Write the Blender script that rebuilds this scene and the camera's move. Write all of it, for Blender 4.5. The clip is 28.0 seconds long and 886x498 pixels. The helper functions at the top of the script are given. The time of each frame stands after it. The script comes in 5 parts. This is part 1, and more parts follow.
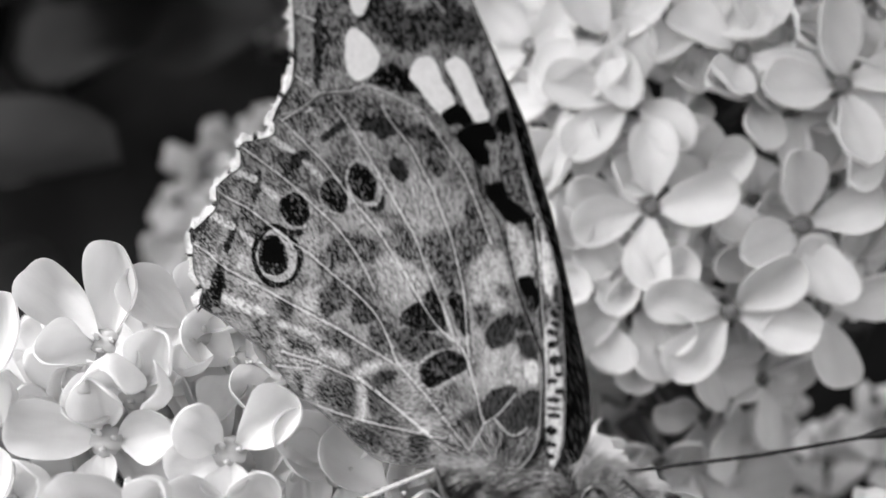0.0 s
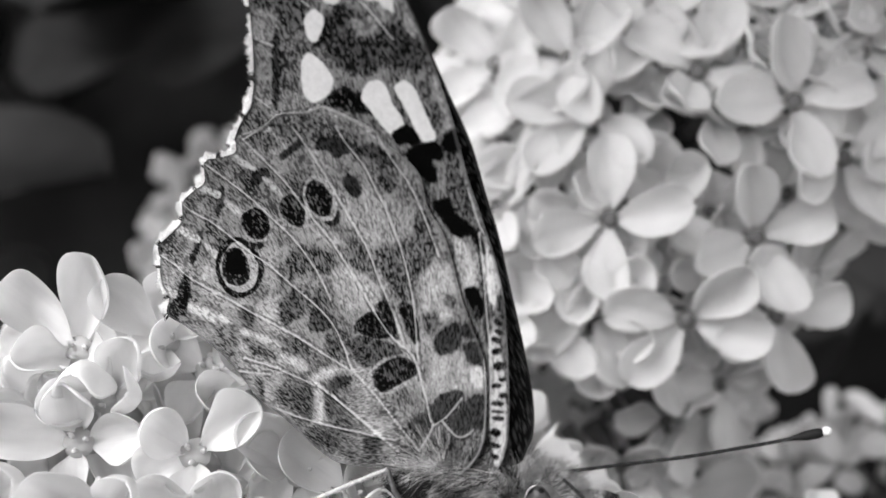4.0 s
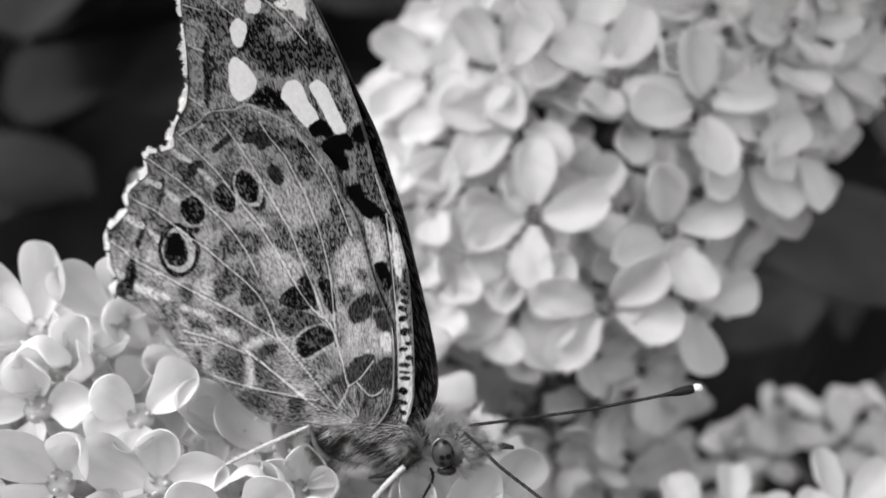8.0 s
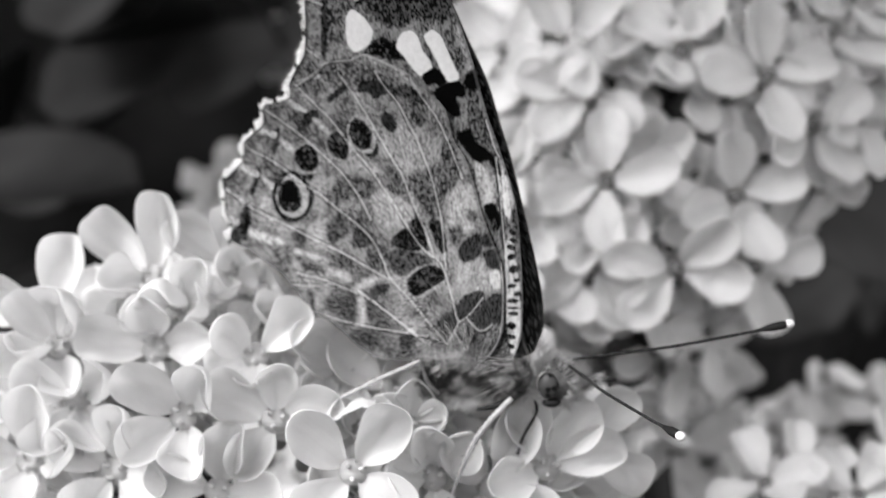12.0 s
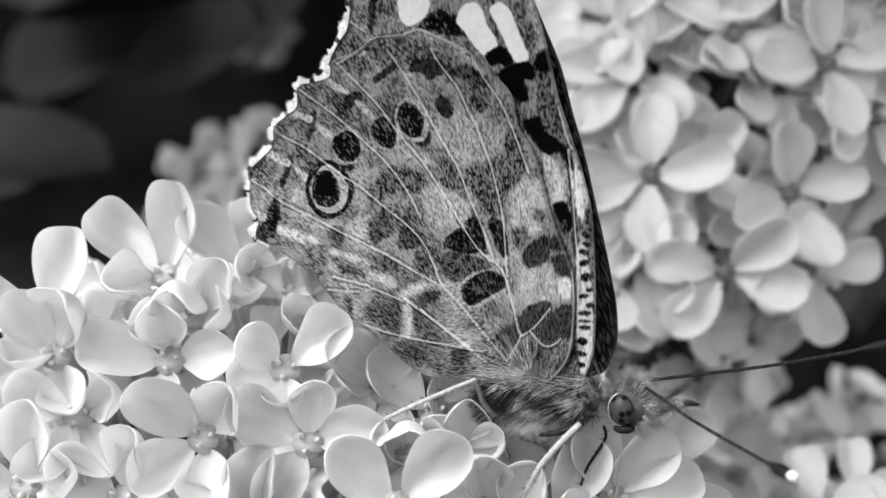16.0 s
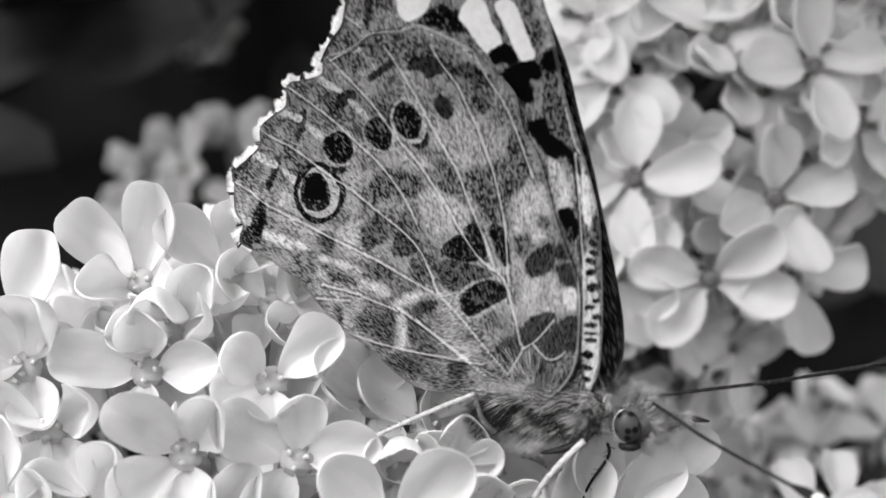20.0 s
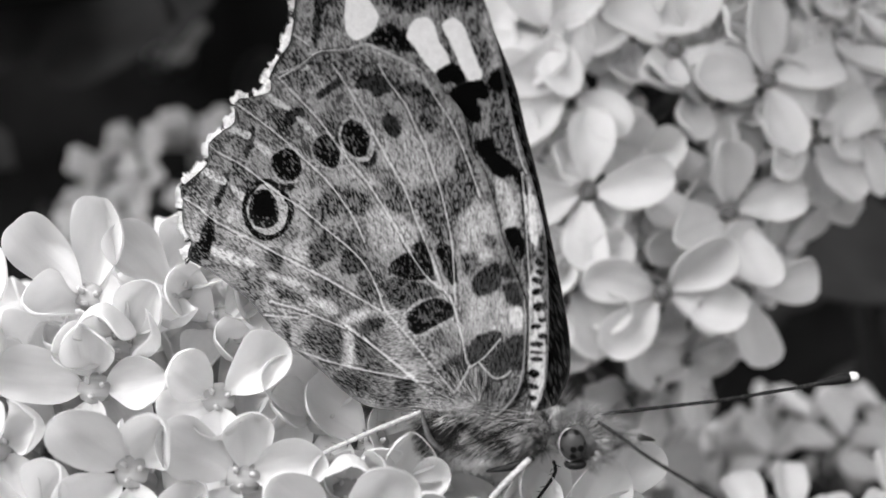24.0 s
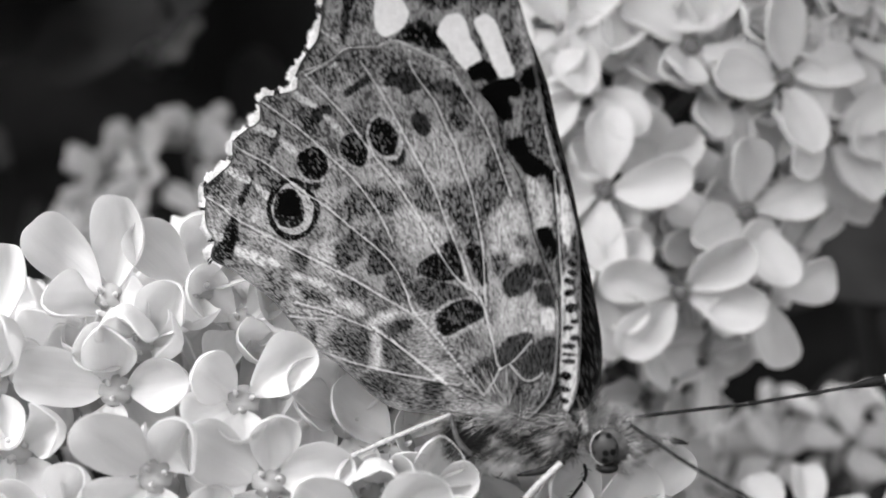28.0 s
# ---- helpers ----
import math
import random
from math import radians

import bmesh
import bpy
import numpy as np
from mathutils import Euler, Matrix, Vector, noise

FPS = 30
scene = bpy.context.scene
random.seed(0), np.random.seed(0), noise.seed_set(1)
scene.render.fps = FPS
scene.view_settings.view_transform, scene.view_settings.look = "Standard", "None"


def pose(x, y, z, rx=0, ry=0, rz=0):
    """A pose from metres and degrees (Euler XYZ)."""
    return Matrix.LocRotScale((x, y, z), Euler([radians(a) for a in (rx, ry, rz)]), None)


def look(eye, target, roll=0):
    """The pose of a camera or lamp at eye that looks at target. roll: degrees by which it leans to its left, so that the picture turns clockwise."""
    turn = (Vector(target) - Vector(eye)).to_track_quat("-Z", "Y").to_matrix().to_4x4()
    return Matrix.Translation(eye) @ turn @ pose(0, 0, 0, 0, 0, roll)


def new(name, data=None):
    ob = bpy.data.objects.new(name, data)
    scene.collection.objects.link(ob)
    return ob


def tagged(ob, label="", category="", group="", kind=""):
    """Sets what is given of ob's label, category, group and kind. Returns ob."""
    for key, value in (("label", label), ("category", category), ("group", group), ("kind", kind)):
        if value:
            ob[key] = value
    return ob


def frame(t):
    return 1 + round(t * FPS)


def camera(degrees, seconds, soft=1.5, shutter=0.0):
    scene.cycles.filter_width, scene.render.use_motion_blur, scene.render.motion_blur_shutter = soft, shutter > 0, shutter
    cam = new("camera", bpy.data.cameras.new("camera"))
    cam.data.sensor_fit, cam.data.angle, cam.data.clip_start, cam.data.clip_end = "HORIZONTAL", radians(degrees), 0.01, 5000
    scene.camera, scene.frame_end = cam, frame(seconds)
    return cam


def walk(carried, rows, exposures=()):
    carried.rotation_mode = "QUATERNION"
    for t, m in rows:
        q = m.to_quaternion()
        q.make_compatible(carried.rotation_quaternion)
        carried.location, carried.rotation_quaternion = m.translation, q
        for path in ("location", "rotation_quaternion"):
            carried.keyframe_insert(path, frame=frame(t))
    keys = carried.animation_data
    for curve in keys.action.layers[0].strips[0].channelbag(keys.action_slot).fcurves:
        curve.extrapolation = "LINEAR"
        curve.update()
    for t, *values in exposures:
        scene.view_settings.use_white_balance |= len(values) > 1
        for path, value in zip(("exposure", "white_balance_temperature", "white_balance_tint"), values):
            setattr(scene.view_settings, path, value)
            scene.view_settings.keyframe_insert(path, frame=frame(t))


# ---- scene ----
MM = 0.001
# seconds, place in metres, yaw to the left, pitch up and roll in degrees
PATH = [
    (0, 0.00233, -0.09677, 0.01305, 2.391, -0.922, -0.143),
    (0.5, 0.00221, -0.09776, 0.01272, 2.401, -0.899, -0.269),
    (1, 0.00124, -0.09856, 0.01333, 2.218, -0.988, 0.027),
    (1.5, 0.00144, -0.09884, 0.01323, 2.220, -0.950, -0.098),
    (2, 0.00211, -0.09942, 0.01330, 2.244, -0.966, 0.010),
    (2.5, 0.00292, -0.10013, 0.01327, 2.400, -0.748, -0.084),
    (3, 0.00299, -0.10067, 0.01513, 2.171, -1.316, -0.096),
    (3.5, 0.00443, -0.10129, 0.01393, 2.461, -0.888, -0.151),
    (5.5, 0.00690, -0.10726, 0.01295, 2.062, -0.470, -0.359),
    (6, 0.00792, -0.10902, 0.01039, 1.997, -0.059, -0.576),
    (6.5, 0.00890, -0.11112, 0.01055, 1.990, -0.072, -0.580),
    (7, 0.00977, -0.11350, 0.01047, 1.885, 0.187, -0.484),
    (7.5, 0.01093, -0.11441, 0.01050, 2.049, 0.122, -0.688),
    (8, 0.01222, -0.11531, 0.00983, 2.432, 0.494, -0.716),
    (8.5, 0.01237, -0.11793, 0.01310, 2.635, -0.115, -0.698),
    (9, 0.01257, -0.11972, 0.01155, 2.721, 0.269, -0.576),
    (9.5, 0.01251, -0.12089, 0.00865, 2.725, 0.668, -0.816),
    (10, 0.01302, -0.12176, 0.00663, 2.905, 1.009, -0.950),
    (10.5, 0.01131, -0.12290, 0.00659, 2.656, 0.848, -0.804),
    (11, 0.01021, -0.12222, 0.00450, 2.700, 1.154, -0.705),
    (11.5, 0.00912, -0.12161, 0.00380, 2.932, 1.139, -1.009),
    (12, 0.00489, -0.12187, 0.00440, 2.495, 1.113, -0.757),
    (12.5, 0.00120, -0.12013, 0.00752, 2.070, 0.465, -0.625),
    (14.5, -0.00290, -0.11094, 0.01060, 1.521, -0.190, 0.023),
    (15, -0.00411, -0.10918, 0.00978, 1.102, -0.041, 0.286),
    (15.5, -0.00327, -0.10835, 0.00932, 0.969, -0.084, 0.188),
    (16, -0.00279, -0.10729, 0.00596, 0.823, 0.547, 0.082),
    (16.5, -0.00475, -0.10593, 0.00618, 0.233, 0.393, 0.139),
    (17, -0.00631, -0.10513, 0.00813, -0.259, 0.070, 0.428),
    (17.5, -0.00577, -0.10340, 0.00830, -0.287, 0.051, 0.458),
    (18, -0.00463, -0.10150, 0.00673, -0.324, 0.298, 0.389),
    (18.5, -0.00601, -0.10146, 0.00729, -0.790, 0.173, 0.382),
    (19, -0.00800, -0.10273, 0.00862, -1.303, 0.069, 0.627),
    (19.5, -0.00813, -0.10257, 0.00781, -1.523, 0.273, 0.623),
    (20, -0.00701, -0.10197, 0.00662, -1.573, 0.470, 0.431),
    (20.5, -0.00586, -0.10124, 0.00616, -1.606, 0.498, 0.379),
    (21, -0.00631, -0.10169, 0.00720, -1.976, 0.404, 0.392),
    (21.5, -0.00625, -0.10223, 0.00820, -2.165, 0.362, 0.426),
    (23.5, -0.00675, -0.10293, 0.00858, -2.625, 0.396, 0.714),
    (24, -0.00573, -0.10222, 0.00784, -2.668, 0.436, 0.715),
    (24.5, -0.00412, -0.10083, 0.00578, -2.407, 0.631, 0.333),
    (25, -0.00415, -0.09989, 0.00657, -2.404, 0.396, 0.276),
    (25.5, -0.00469, -0.09976, 0.00795, -2.495, 0.234, 0.596),
    (26, -0.00520, -0.09927, 0.00864, -2.607, 0.063, 0.731),
    (26.5, -0.00527, -0.09894, 0.00758, -2.622, 0.208, 0.659),
    (27, -0.00575, -0.09943, 0.00668, -2.656, 0.458, 0.499),
    (27.5, -0.00704, -0.10003, 0.00761, -2.907, 0.254, 0.623),
    (28, -0.00837, -0.10040, 0.00794, -3.189, 0.382, 0.749),
]
cam = camera(30.0, 28.0)
cam.data.dof.use_dof = True
cam.data.dof.focus_distance = 0.1092
cam.data.dof.aperture_fstop = 41.0


def carried_pose(x, y, z, yaw, pitch, roll):
    return pose(x, y, z, 90 + pitch, 0, yaw) @ pose(0, 0, 0, 0, 0, roll)


walk(cam, [(t, carried_pose(*row)) for t, *row in PATH], [(0, 1.9, 6550, 12), (28, 1.9, 6550, 12)])

# ---- light: soft sun from above and from the back, open sky ----
world = bpy.data.worlds.new("world")
scene.world = world
world.use_nodes = True
wt = world.node_tree
wt.nodes.clear()
sky = wt.nodes.new("ShaderNodeTexSky")
sky.sky_type = "NISHITA"
sky.sun_disc = False
sky.sun_elevation = radians(43)
sky.sun_rotation = radians(224)
grey = wt.nodes.new("ShaderNodeRGBToBW")
bg = wt.nodes.new("ShaderNodeBackground")
bg.inputs["Strength"].default_value = 0.12
wout = wt.nodes.new("ShaderNodeOutputWorld")
wt.links.new(sky.outputs["Color"], grey.inputs["Color"])
wt.links.new(grey.outputs["Val"], bg.inputs["Color"])
wt.links.new(bg.outputs["Background"], wout.inputs["Surface"])

sun = new("sun", bpy.data.lights.new("sun", "SUN"))
sun.data.energy = 1.15
sun.data.angle = radians(28)
sun.matrix_world = look((-0.56, -0.57, 0.7), (0, 0, 0))

# ---- materials ----
def material(name, rough=0.6, spec=0.3):
    m = bpy.data.materials.new(name)
    m.use_nodes = True
    nt = m.node_tree
    b = nt.nodes["Principled BSDF"]
    b.inputs["Roughness"].default_value = rough
    b.inputs["Specular IOR Level"].default_value = spec
    return m, nt, b


def node(nt, kind, **values):
    n = nt.nodes.new(kind)
    for key, value in values.items():
        n.inputs[key.replace("_", " ")].default_value = value
    return n


def ramp(nt, source, stops):
    r = nt.nodes.new("ShaderNodeValToRGB")
    while len(r.color_ramp.elements) < len(stops):
        r.color_ramp.elements.new(0.5)
    for e, (at, v) in zip(r.color_ramp.elements, stops):
        e.position, e.color = at, (v, v, v, 1)
    nt.links.new(source, r.inputs["Fac"])
    return r.outputs["Color"]


def mixed(nt, a, b, fac, blend="MULTIPLY"):
    m = nt.nodes.new("ShaderNodeMix")
    m.data_type, m.blend_type = "RGBA", blend
    m.inputs[0].default_value = fac
    for s, v in ((6, a), (7, b)):
        if hasattr(v, "is_output"):
            nt.links.new(v, m.inputs[s])
        else:
            m.inputs[s].default_value = (v, v, v, 1)
    return m.outputs[2]


def bumped(nt, b, height, strength, distance):
    n = nt.nodes.new("ShaderNodeBump")
    n.inputs["Strength"].default_value = strength
    n.inputs["Distance"].default_value = distance
    nt.links.new(height, n.inputs["Height"])
    nt.links.new(n.outputs["Normal"], b.inputs["Normal"])


def plain(name, tone, rough=0.6, spec=0.3, size=900.0, spread=0.35, bump=0.3):
    m, nt, b = material(name, rough, spec)
    tc = nt.nodes.new("ShaderNodeTexCoord")
    fine = node(nt, "ShaderNodeTexNoise", Scale=size, Detail=4.0)
    nt.links.new(tc.outputs["Object"], fine.inputs["Vector"])
    broad = node(nt, "ShaderNodeTexNoise", Scale=size / 7, Detail=2.0)
    nt.links.new(tc.outputs["Object"], broad.inputs["Vector"])
    c = ramp(nt, fine.outputs["Fac"], [(0.3, tone * (1 - spread)), (0.7, tone * (1 + spread))])
    c2 = ramp(nt, broad.outputs["Fac"], [(0.3, 0.75), (0.7, 1.0)])
    nt.links.new(mixed(nt, c, c2, 1.0), b.inputs["Base Color"])
    bumped(nt, b, fine.outputs["Fac"], bump, 0.0002)
    return m


def with_glow_through(nt, b, colour, share):
    """Light that comes through a thin petal or leaf."""
    tr = nt.nodes.new("ShaderNodeBsdfTranslucent")
    if hasattr(colour, "is_output"):
        nt.links.new(colour, tr.inputs["Color"])
    else:
        tr.inputs["Color"].default_value = (colour, colour, colour, 1)
    mx = nt.nodes.new("ShaderNodeMixShader")
    mx.inputs[0].default_value = share
    nt.links.new(b.outputs[0], mx.inputs[1])
    nt.links.new(tr.outputs[0], mx.inputs[2])
    nt.links.new(mx.outputs[0], nt.nodes["Material Output"].inputs["Surface"])


def petal_material(name, tone, share):
    m, nt, b = material(name, 0.65, 0.1)
    tc = nt.nodes.new("ShaderNodeTexCoord")
    mp = nt.nodes.new("ShaderNodeMapping")
    mp.inputs["Scale"].default_value = (90.0, 800.0, 300.0)
    nt.links.new(tc.outputs["Object"], mp.inputs["Vector"])
    streak = node(nt, "ShaderNodeTexNoise", Scale=1.0, Detail=3.0)
    nt.links.new(mp.outputs["Vector"], streak.inputs["Vector"])
    cells = node(nt, "ShaderNodeTexNoise", Scale=420.0, Detail=3.0)
    nt.links.new(tc.outputs["Object"], cells.inputs["Vector"])
    info = nt.nodes.new("ShaderNodeObjectInfo")
    own = ramp(nt, info.outputs["Random"], [(0.0, 0.93), (1.0, 1.0)])
    c = ramp(nt, streak.outputs["Fac"], [(0.3, tone * 0.93), (0.65, tone)])
    c2 = ramp(nt, cells.outputs["Fac"], [(0.3, 0.94), (0.7, 1.0)])
    c = mixed(nt, mixed(nt, c, c2, 1.0), own, 1.0)
    nt.links.new(c, b.inputs["Base Color"])
    bumped(nt, b, streak.outputs["Fac"], 0.7, 0.0005)
    with_glow_through(nt, b, c, share)
    return m


def leaf_material(name, tone):
    m, nt, b = material(name, 0.6, 0.2)
    tc = nt.nodes.new("ShaderNodeTexCoord")
    n = node(nt, "ShaderNodeTexNoise", Scale=60.0, Detail=4.0)
    nt.links.new(tc.outputs["Object"], n.inputs["Vector"])
    w = node(nt, "ShaderNodeTexNoise", Scale=260.0, Detail=3.0)
    nt.links.new(tc.outputs["Object"], w.inputs["Vector"])
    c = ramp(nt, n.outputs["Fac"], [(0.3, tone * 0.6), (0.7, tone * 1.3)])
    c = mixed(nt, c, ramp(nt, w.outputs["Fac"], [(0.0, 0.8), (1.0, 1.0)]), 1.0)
    nt.links.new(c, b.inputs["Base Color"])
    bumped(nt, b, w.outputs["Fac"], 0.3, 0.001)
    with_glow_through(nt, b, c, 0.08)
    return m


def wing_material(name):
    """Scaled membrane: its markings are stored with the wing."""
    m, nt, b = material(name, 0.85, 0.03)
    at = nt.nodes.new("ShaderNodeAttribute")
    at.attribute_name = "marking"
    tc = nt.nodes.new("ShaderNodeTexCoord")
    scales = node(nt, "ShaderNodeTexVoronoi", Scale=9000.0)
    nt.links.new(tc.outputs["Object"], scales.inputs["Vector"])
    c = mixed(nt, at.outputs["Color"], ramp(nt, scales.outputs["Distance"], [(0.0, 1.0), (0.8, 0.9)]), 1.0)
    nt.links.new(c, b.inputs["Base Color"])
    bumped(nt, b, scales.outputs["Distance"], 0.25, 0.00005)
    with_glow_through(nt, b, c, 0.12)
    return m


PETAL = petal_material("petal", 0.92, 0.52)
ANTHER = plain("anther", 0.7, 0.6, 0.3, 3000.0, 0.2)
THROAT = petal_material("throat", 0.6, 0.25)
STEM = plain("stem", 0.035, 0.6, 0.3, 400.0, 0.3)
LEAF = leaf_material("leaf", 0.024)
SOIL = plain("soil", 0.05, 0.9, 0.1, 30.0, 0.4)
# near-black tone of the backdrop sheet, painted as deep shade
SHADE_SHEET = plain("hedge", 0.019, 0.95, 0.05, 25.0, 0.6)
WING = wing_material("wing_scales")
VEIN = plain("vein", 0.58, 0.6, 0.25, 5000.0, 0.15)
FRINGE = plain("fringe", 0.75, 0.7, 0.2, 8000.0, 0.2)
DARK = plain("dark_horn", 0.014, 0.5, 0.15, 5000.0, 0.4)
PALE = plain("pale_horn", 0.42, 0.55, 0.3, 5000.0, 0.3)
RING = plain("dull_ring", 0.13, 0.6, 0.2, 5000.0, 0.4)
TIP = plain("pale_tip", 0.85, 0.5, 0.3, 5000.0, 0.1)
FUR_PALE = plain("pale_fur", 0.42, 0.7, 0.2, 1600.0, 0.6)
FUR_WHITE = plain("white_fur", 0.75, 0.7, 0.2, 1600.0, 0.3)
# darker copy of the throat for far florets: shade put into the tone
SHADED_THROAT = plain("shaded_throat", 0.16, 0.7, 0.2, 1500.0, 0.3)
FUR_DARK = plain("dark_fur", 0.018, 0.7, 0.25, 2500.0, 0.4)
SKIN = plain("body_skin", 0.09, 0.7, 0.2, 2500.0, 0.4)


def eye_material():
    m, nt, b = material("eye", 0.3, 0.2)
    tc = nt.nodes.new("ShaderNodeTexCoord")
    v = node(nt, "ShaderNodeTexVoronoi", Scale=1900.0)
    nt.links.new(tc.outputs["Object"], v.inputs["Vector"])
    c = ramp(nt, v.outputs["Distance"], [(0.36, 0.003), (0.45, 0.04)])
    nt.links.new(c, b.inputs["Base Color"])
    f = node(nt, "ShaderNodeTexVoronoi", Scale=14000.0)
    nt.links.new(tc.outputs["Object"], f.inputs["Vector"])
    bumped(nt, b, f.outputs["Distance"], 0.3, 0.00003)
    return m


EYE = eye_material()


# ---- mesh helpers ----
def mesh_of(name, verts, faces, mat, smooth=True):
    me = bpy.data.meshes.new(name)
    me.from_pydata(verts, [], faces)
    me.materials.append(mat)
    if smooth:
        me.polygons.foreach_set("use_smooth", [True] * len(me.polygons))
    me.update()
    return me


def part(name, me, parent, m=None, label=""):
    """One mesh as one object under a thing or a part, at the pose m in its parent's space."""
    ob = new(name, me)
    ob.parent = parent
    if m is not None:
        ob.matrix_basis = m
    return tagged(ob, label)


def thing(name, at, label, category, group="", kind=""):
    e = new(name)
    e.empty_display_size = 0.005
    e.matrix_basis = Matrix.Translation(at)
    return tagged(e, label, category, group, kind)


def tube(points, radii, sides=8):
    """A bent round rod with closed ends: vertices and faces."""
    pts = [Vector(p) for p in points]
    vs, fs = [], []
    side = None
    for i, p in enumerate(pts):
        d = (pts[min(i + 1, len(pts) - 1)] - pts[max(i - 1, 0)]).normalized()
        if side is None:
            side = d.orthogonal().normalized()
        side = (side - d * side.dot(d)).normalized()
        up = d.cross(side)
        r = radii[i] if hasattr(radii, "__len__") else radii
        for k in range(sides):
            a = 2 * math.pi * k / sides
            vs.append(tuple(p + (side * math.cos(a) + up * math.sin(a)) * r))
        if i:
            b = (i - 1) * sides
            for k in range(sides):
                k2 = (k + 1) % sides
                fs.append((b + k, b + k2, b + sides + k2, b + sides + k))
    fs.append(tuple(range(sides - 1, -1, -1)))
    e = (len(pts) - 1) * sides
    fs.append(tuple(e + k for k in range(sides)))
    return vs, fs


def joined(pieces):
    vs, fs = [], []
    for v, f in pieces:
        o = len(vs)
        vs += [tuple(p) for p in v]
        fs += [tuple(i + o for i in q) for q in f]
    return vs, fs


def ball(centre, axes, rings=14, sides=20, bumpy=0.0, seed=0):
    """An ellipsoid with three half-axes given as vectors."""
    rnd = random.Random(seed)
    c, (a, b, d) = Vector(centre), [Vector(v) for v in axes]
    vs, fs = [], []
    for i in range(rings + 1):
        th = math.pi * i / rings
        for k in range(sides):
            ph = 2 * math.pi * k / sides
            s = 1 + rnd.uniform(-bumpy, bumpy)
            vs.append(tuple(c + (a * math.cos(th) + (b * math.cos(ph) + d * math.sin(ph)) * math.sin(th)) * s))
    for i in range(rings):
        for k in range(sides):
            k2 = (k + 1) % sides
            fs.append((i * sides + k, i * sides + k2, (i + 1) * sides + k2, (i + 1) * sides + k))
    return vs, fs


def smooth_line(points, n, closed=False):
    """A Catmull-Rom line of n points through the given ones."""
    p = np.array(points, float)
    m = len(p)
    out = []
    span = m if closed else m - 1
    for t in np.linspace(0, span, n, endpoint=not closed):
        i = min(int(t), span - 1)
        u = t - i
        q = [p[(i + k) % m] if closed else p[min(max(i + k, 0), m - 1)] for k in (-1, 0, 1, 2)]
        out.append(0.5 * (2 * q[1] + (q[2] - q[0]) * u + (2 * q[0] - 5 * q[1] + 4 * q[2] - q[3]) * u**2 + (3 * q[1] - q[0] - 3 * q[2] + q[3]) * u**3))
    return np.array(out)

# ---- butterfly ----
# The wings stand in one upright plane, turned a little away from the head: along the body, up, and out of the near side.
ALONG = Vector((0.9158, -0.4016, 0.0))
UP = Vector((-0.0344, -0.0785, 0.9963))
OUT = Vector((-0.4001, -0.9125, -0.0858))


def on_wing(p, q, o=0.0):
    """A place on the wing in millimetres, o of them out of its near face."""
    return (ALONG * p + UP * q + OUT * (o + float(lean(q)))) * MM


def lean(q):
    """How far the wings bow towards their near side, in millimetres, at the height q."""
    u = np.maximum(0.0, np.asarray(q) - 12.0)
    return np.where(u < 5, 0.035 * u * u, 0.875 + 0.35 * (u - 5))


class Smooth:
    """Value noise over the plane, for the markings."""

    def __init__(self, seed, step):
        self.grid, self.step = np.random.RandomState(seed).rand(160, 160), step

    def __call__(self, p, q):
        x, y = np.asarray(p) / self.step + 400.3, np.asarray(q) / self.step + 400.7
        i, j = np.floor(x).astype(int), np.floor(y).astype(int)
        u, v = x - i, y - j
        u, v = u * u * (3 - 2 * u), v * v * (3 - 2 * v)
        g = lambda a, b: self.grid[a % 160, b % 160]
        return (g(i, j) * (1 - u) + g(i + 1, j) * u) * (1 - v) + (g(i, j + 1) * (1 - u) + g(i + 1, j + 1) * u) * v


N1, N2, N3, N4 = Smooth(1, 2.6), Smooth(2, 0.9), Smooth(3, 0.28), Smooth(4, 0.095)


HIND_OUTLINE = [(-0.0, -1.6), (-5.3, -1.4), (-7.4, -0.5), (-8.9, 0.7), (-10.7, 2.0), (-11.8, 2.7), (-13.0, 4.1), (-14.3, 5.4), (-16.7, 7.0), (-18.4, 7.8), (-18.5, 8.4), (-18.3, 9.0), (-18.8, 9.9), (-18.9, 11.0), (-18.8, 11.7), (-18.9, 12.5), (-17.6, 13.5), (-16.8, 14.2), (-16.5, 15.4), (-15.4, 16.2), (-14.5, 16.7), (-14.2, 17.6), (-13.8, 18.2), (-13.0, 18.3), (-11.6, 18.6), (-11.3, 19.2), (-10.6, 19.7), (-10.0, 19.9), (-8.9, 20.3), (-7.5, 20.9), (-5.5, 21.0), (-4.4, 21.3), (-2.8, 20.6), (-1.2, 19.7), (-0.5, 18.8), (1.1, 17.1), (1.4, 14.9), (2.2, 13.4), (2.8, 11.4), (3.3, 9.3), (4.0, 7.3), (4.5, 6.0), (4.7, 4.3), (4.6, 2.4), (4.4, 0.6), (3.5, -0.9), (2.1, -1.8)]
FORE_OUTLINE = [(-11.8, 18.7), (-11.4, 19.7), (-10.6, 20.7), (-9.7, 21.6), (-9.2, 22.9), (-8.6, 25.2), (-8.3, 27.0), (-8.0, 28.5), (-7.5, 29.6), (-6.9, 30.5), (-5.7, 31.2), (-4.3, 31.9), (-2.2, 32.2), (-0.1, 31.6), (0.9, 30.3), (1.9, 28.5), (2.6, 26.4), (3.2, 24.1), (3.7, 21.4), (4.0, 19.0), (4.2, 16.6), (4.8, 14.0), (5.4, 11.7), (5.9, 9.3), (6.0, 6.7), (6.0, 4.3), (5.9, 2.0), (5.7, 0.3), (5.1, -1.1), (4.4, -1.9), (-0.0, -1.6), (-5.1, 5.9), (-10.8, 17.1)]
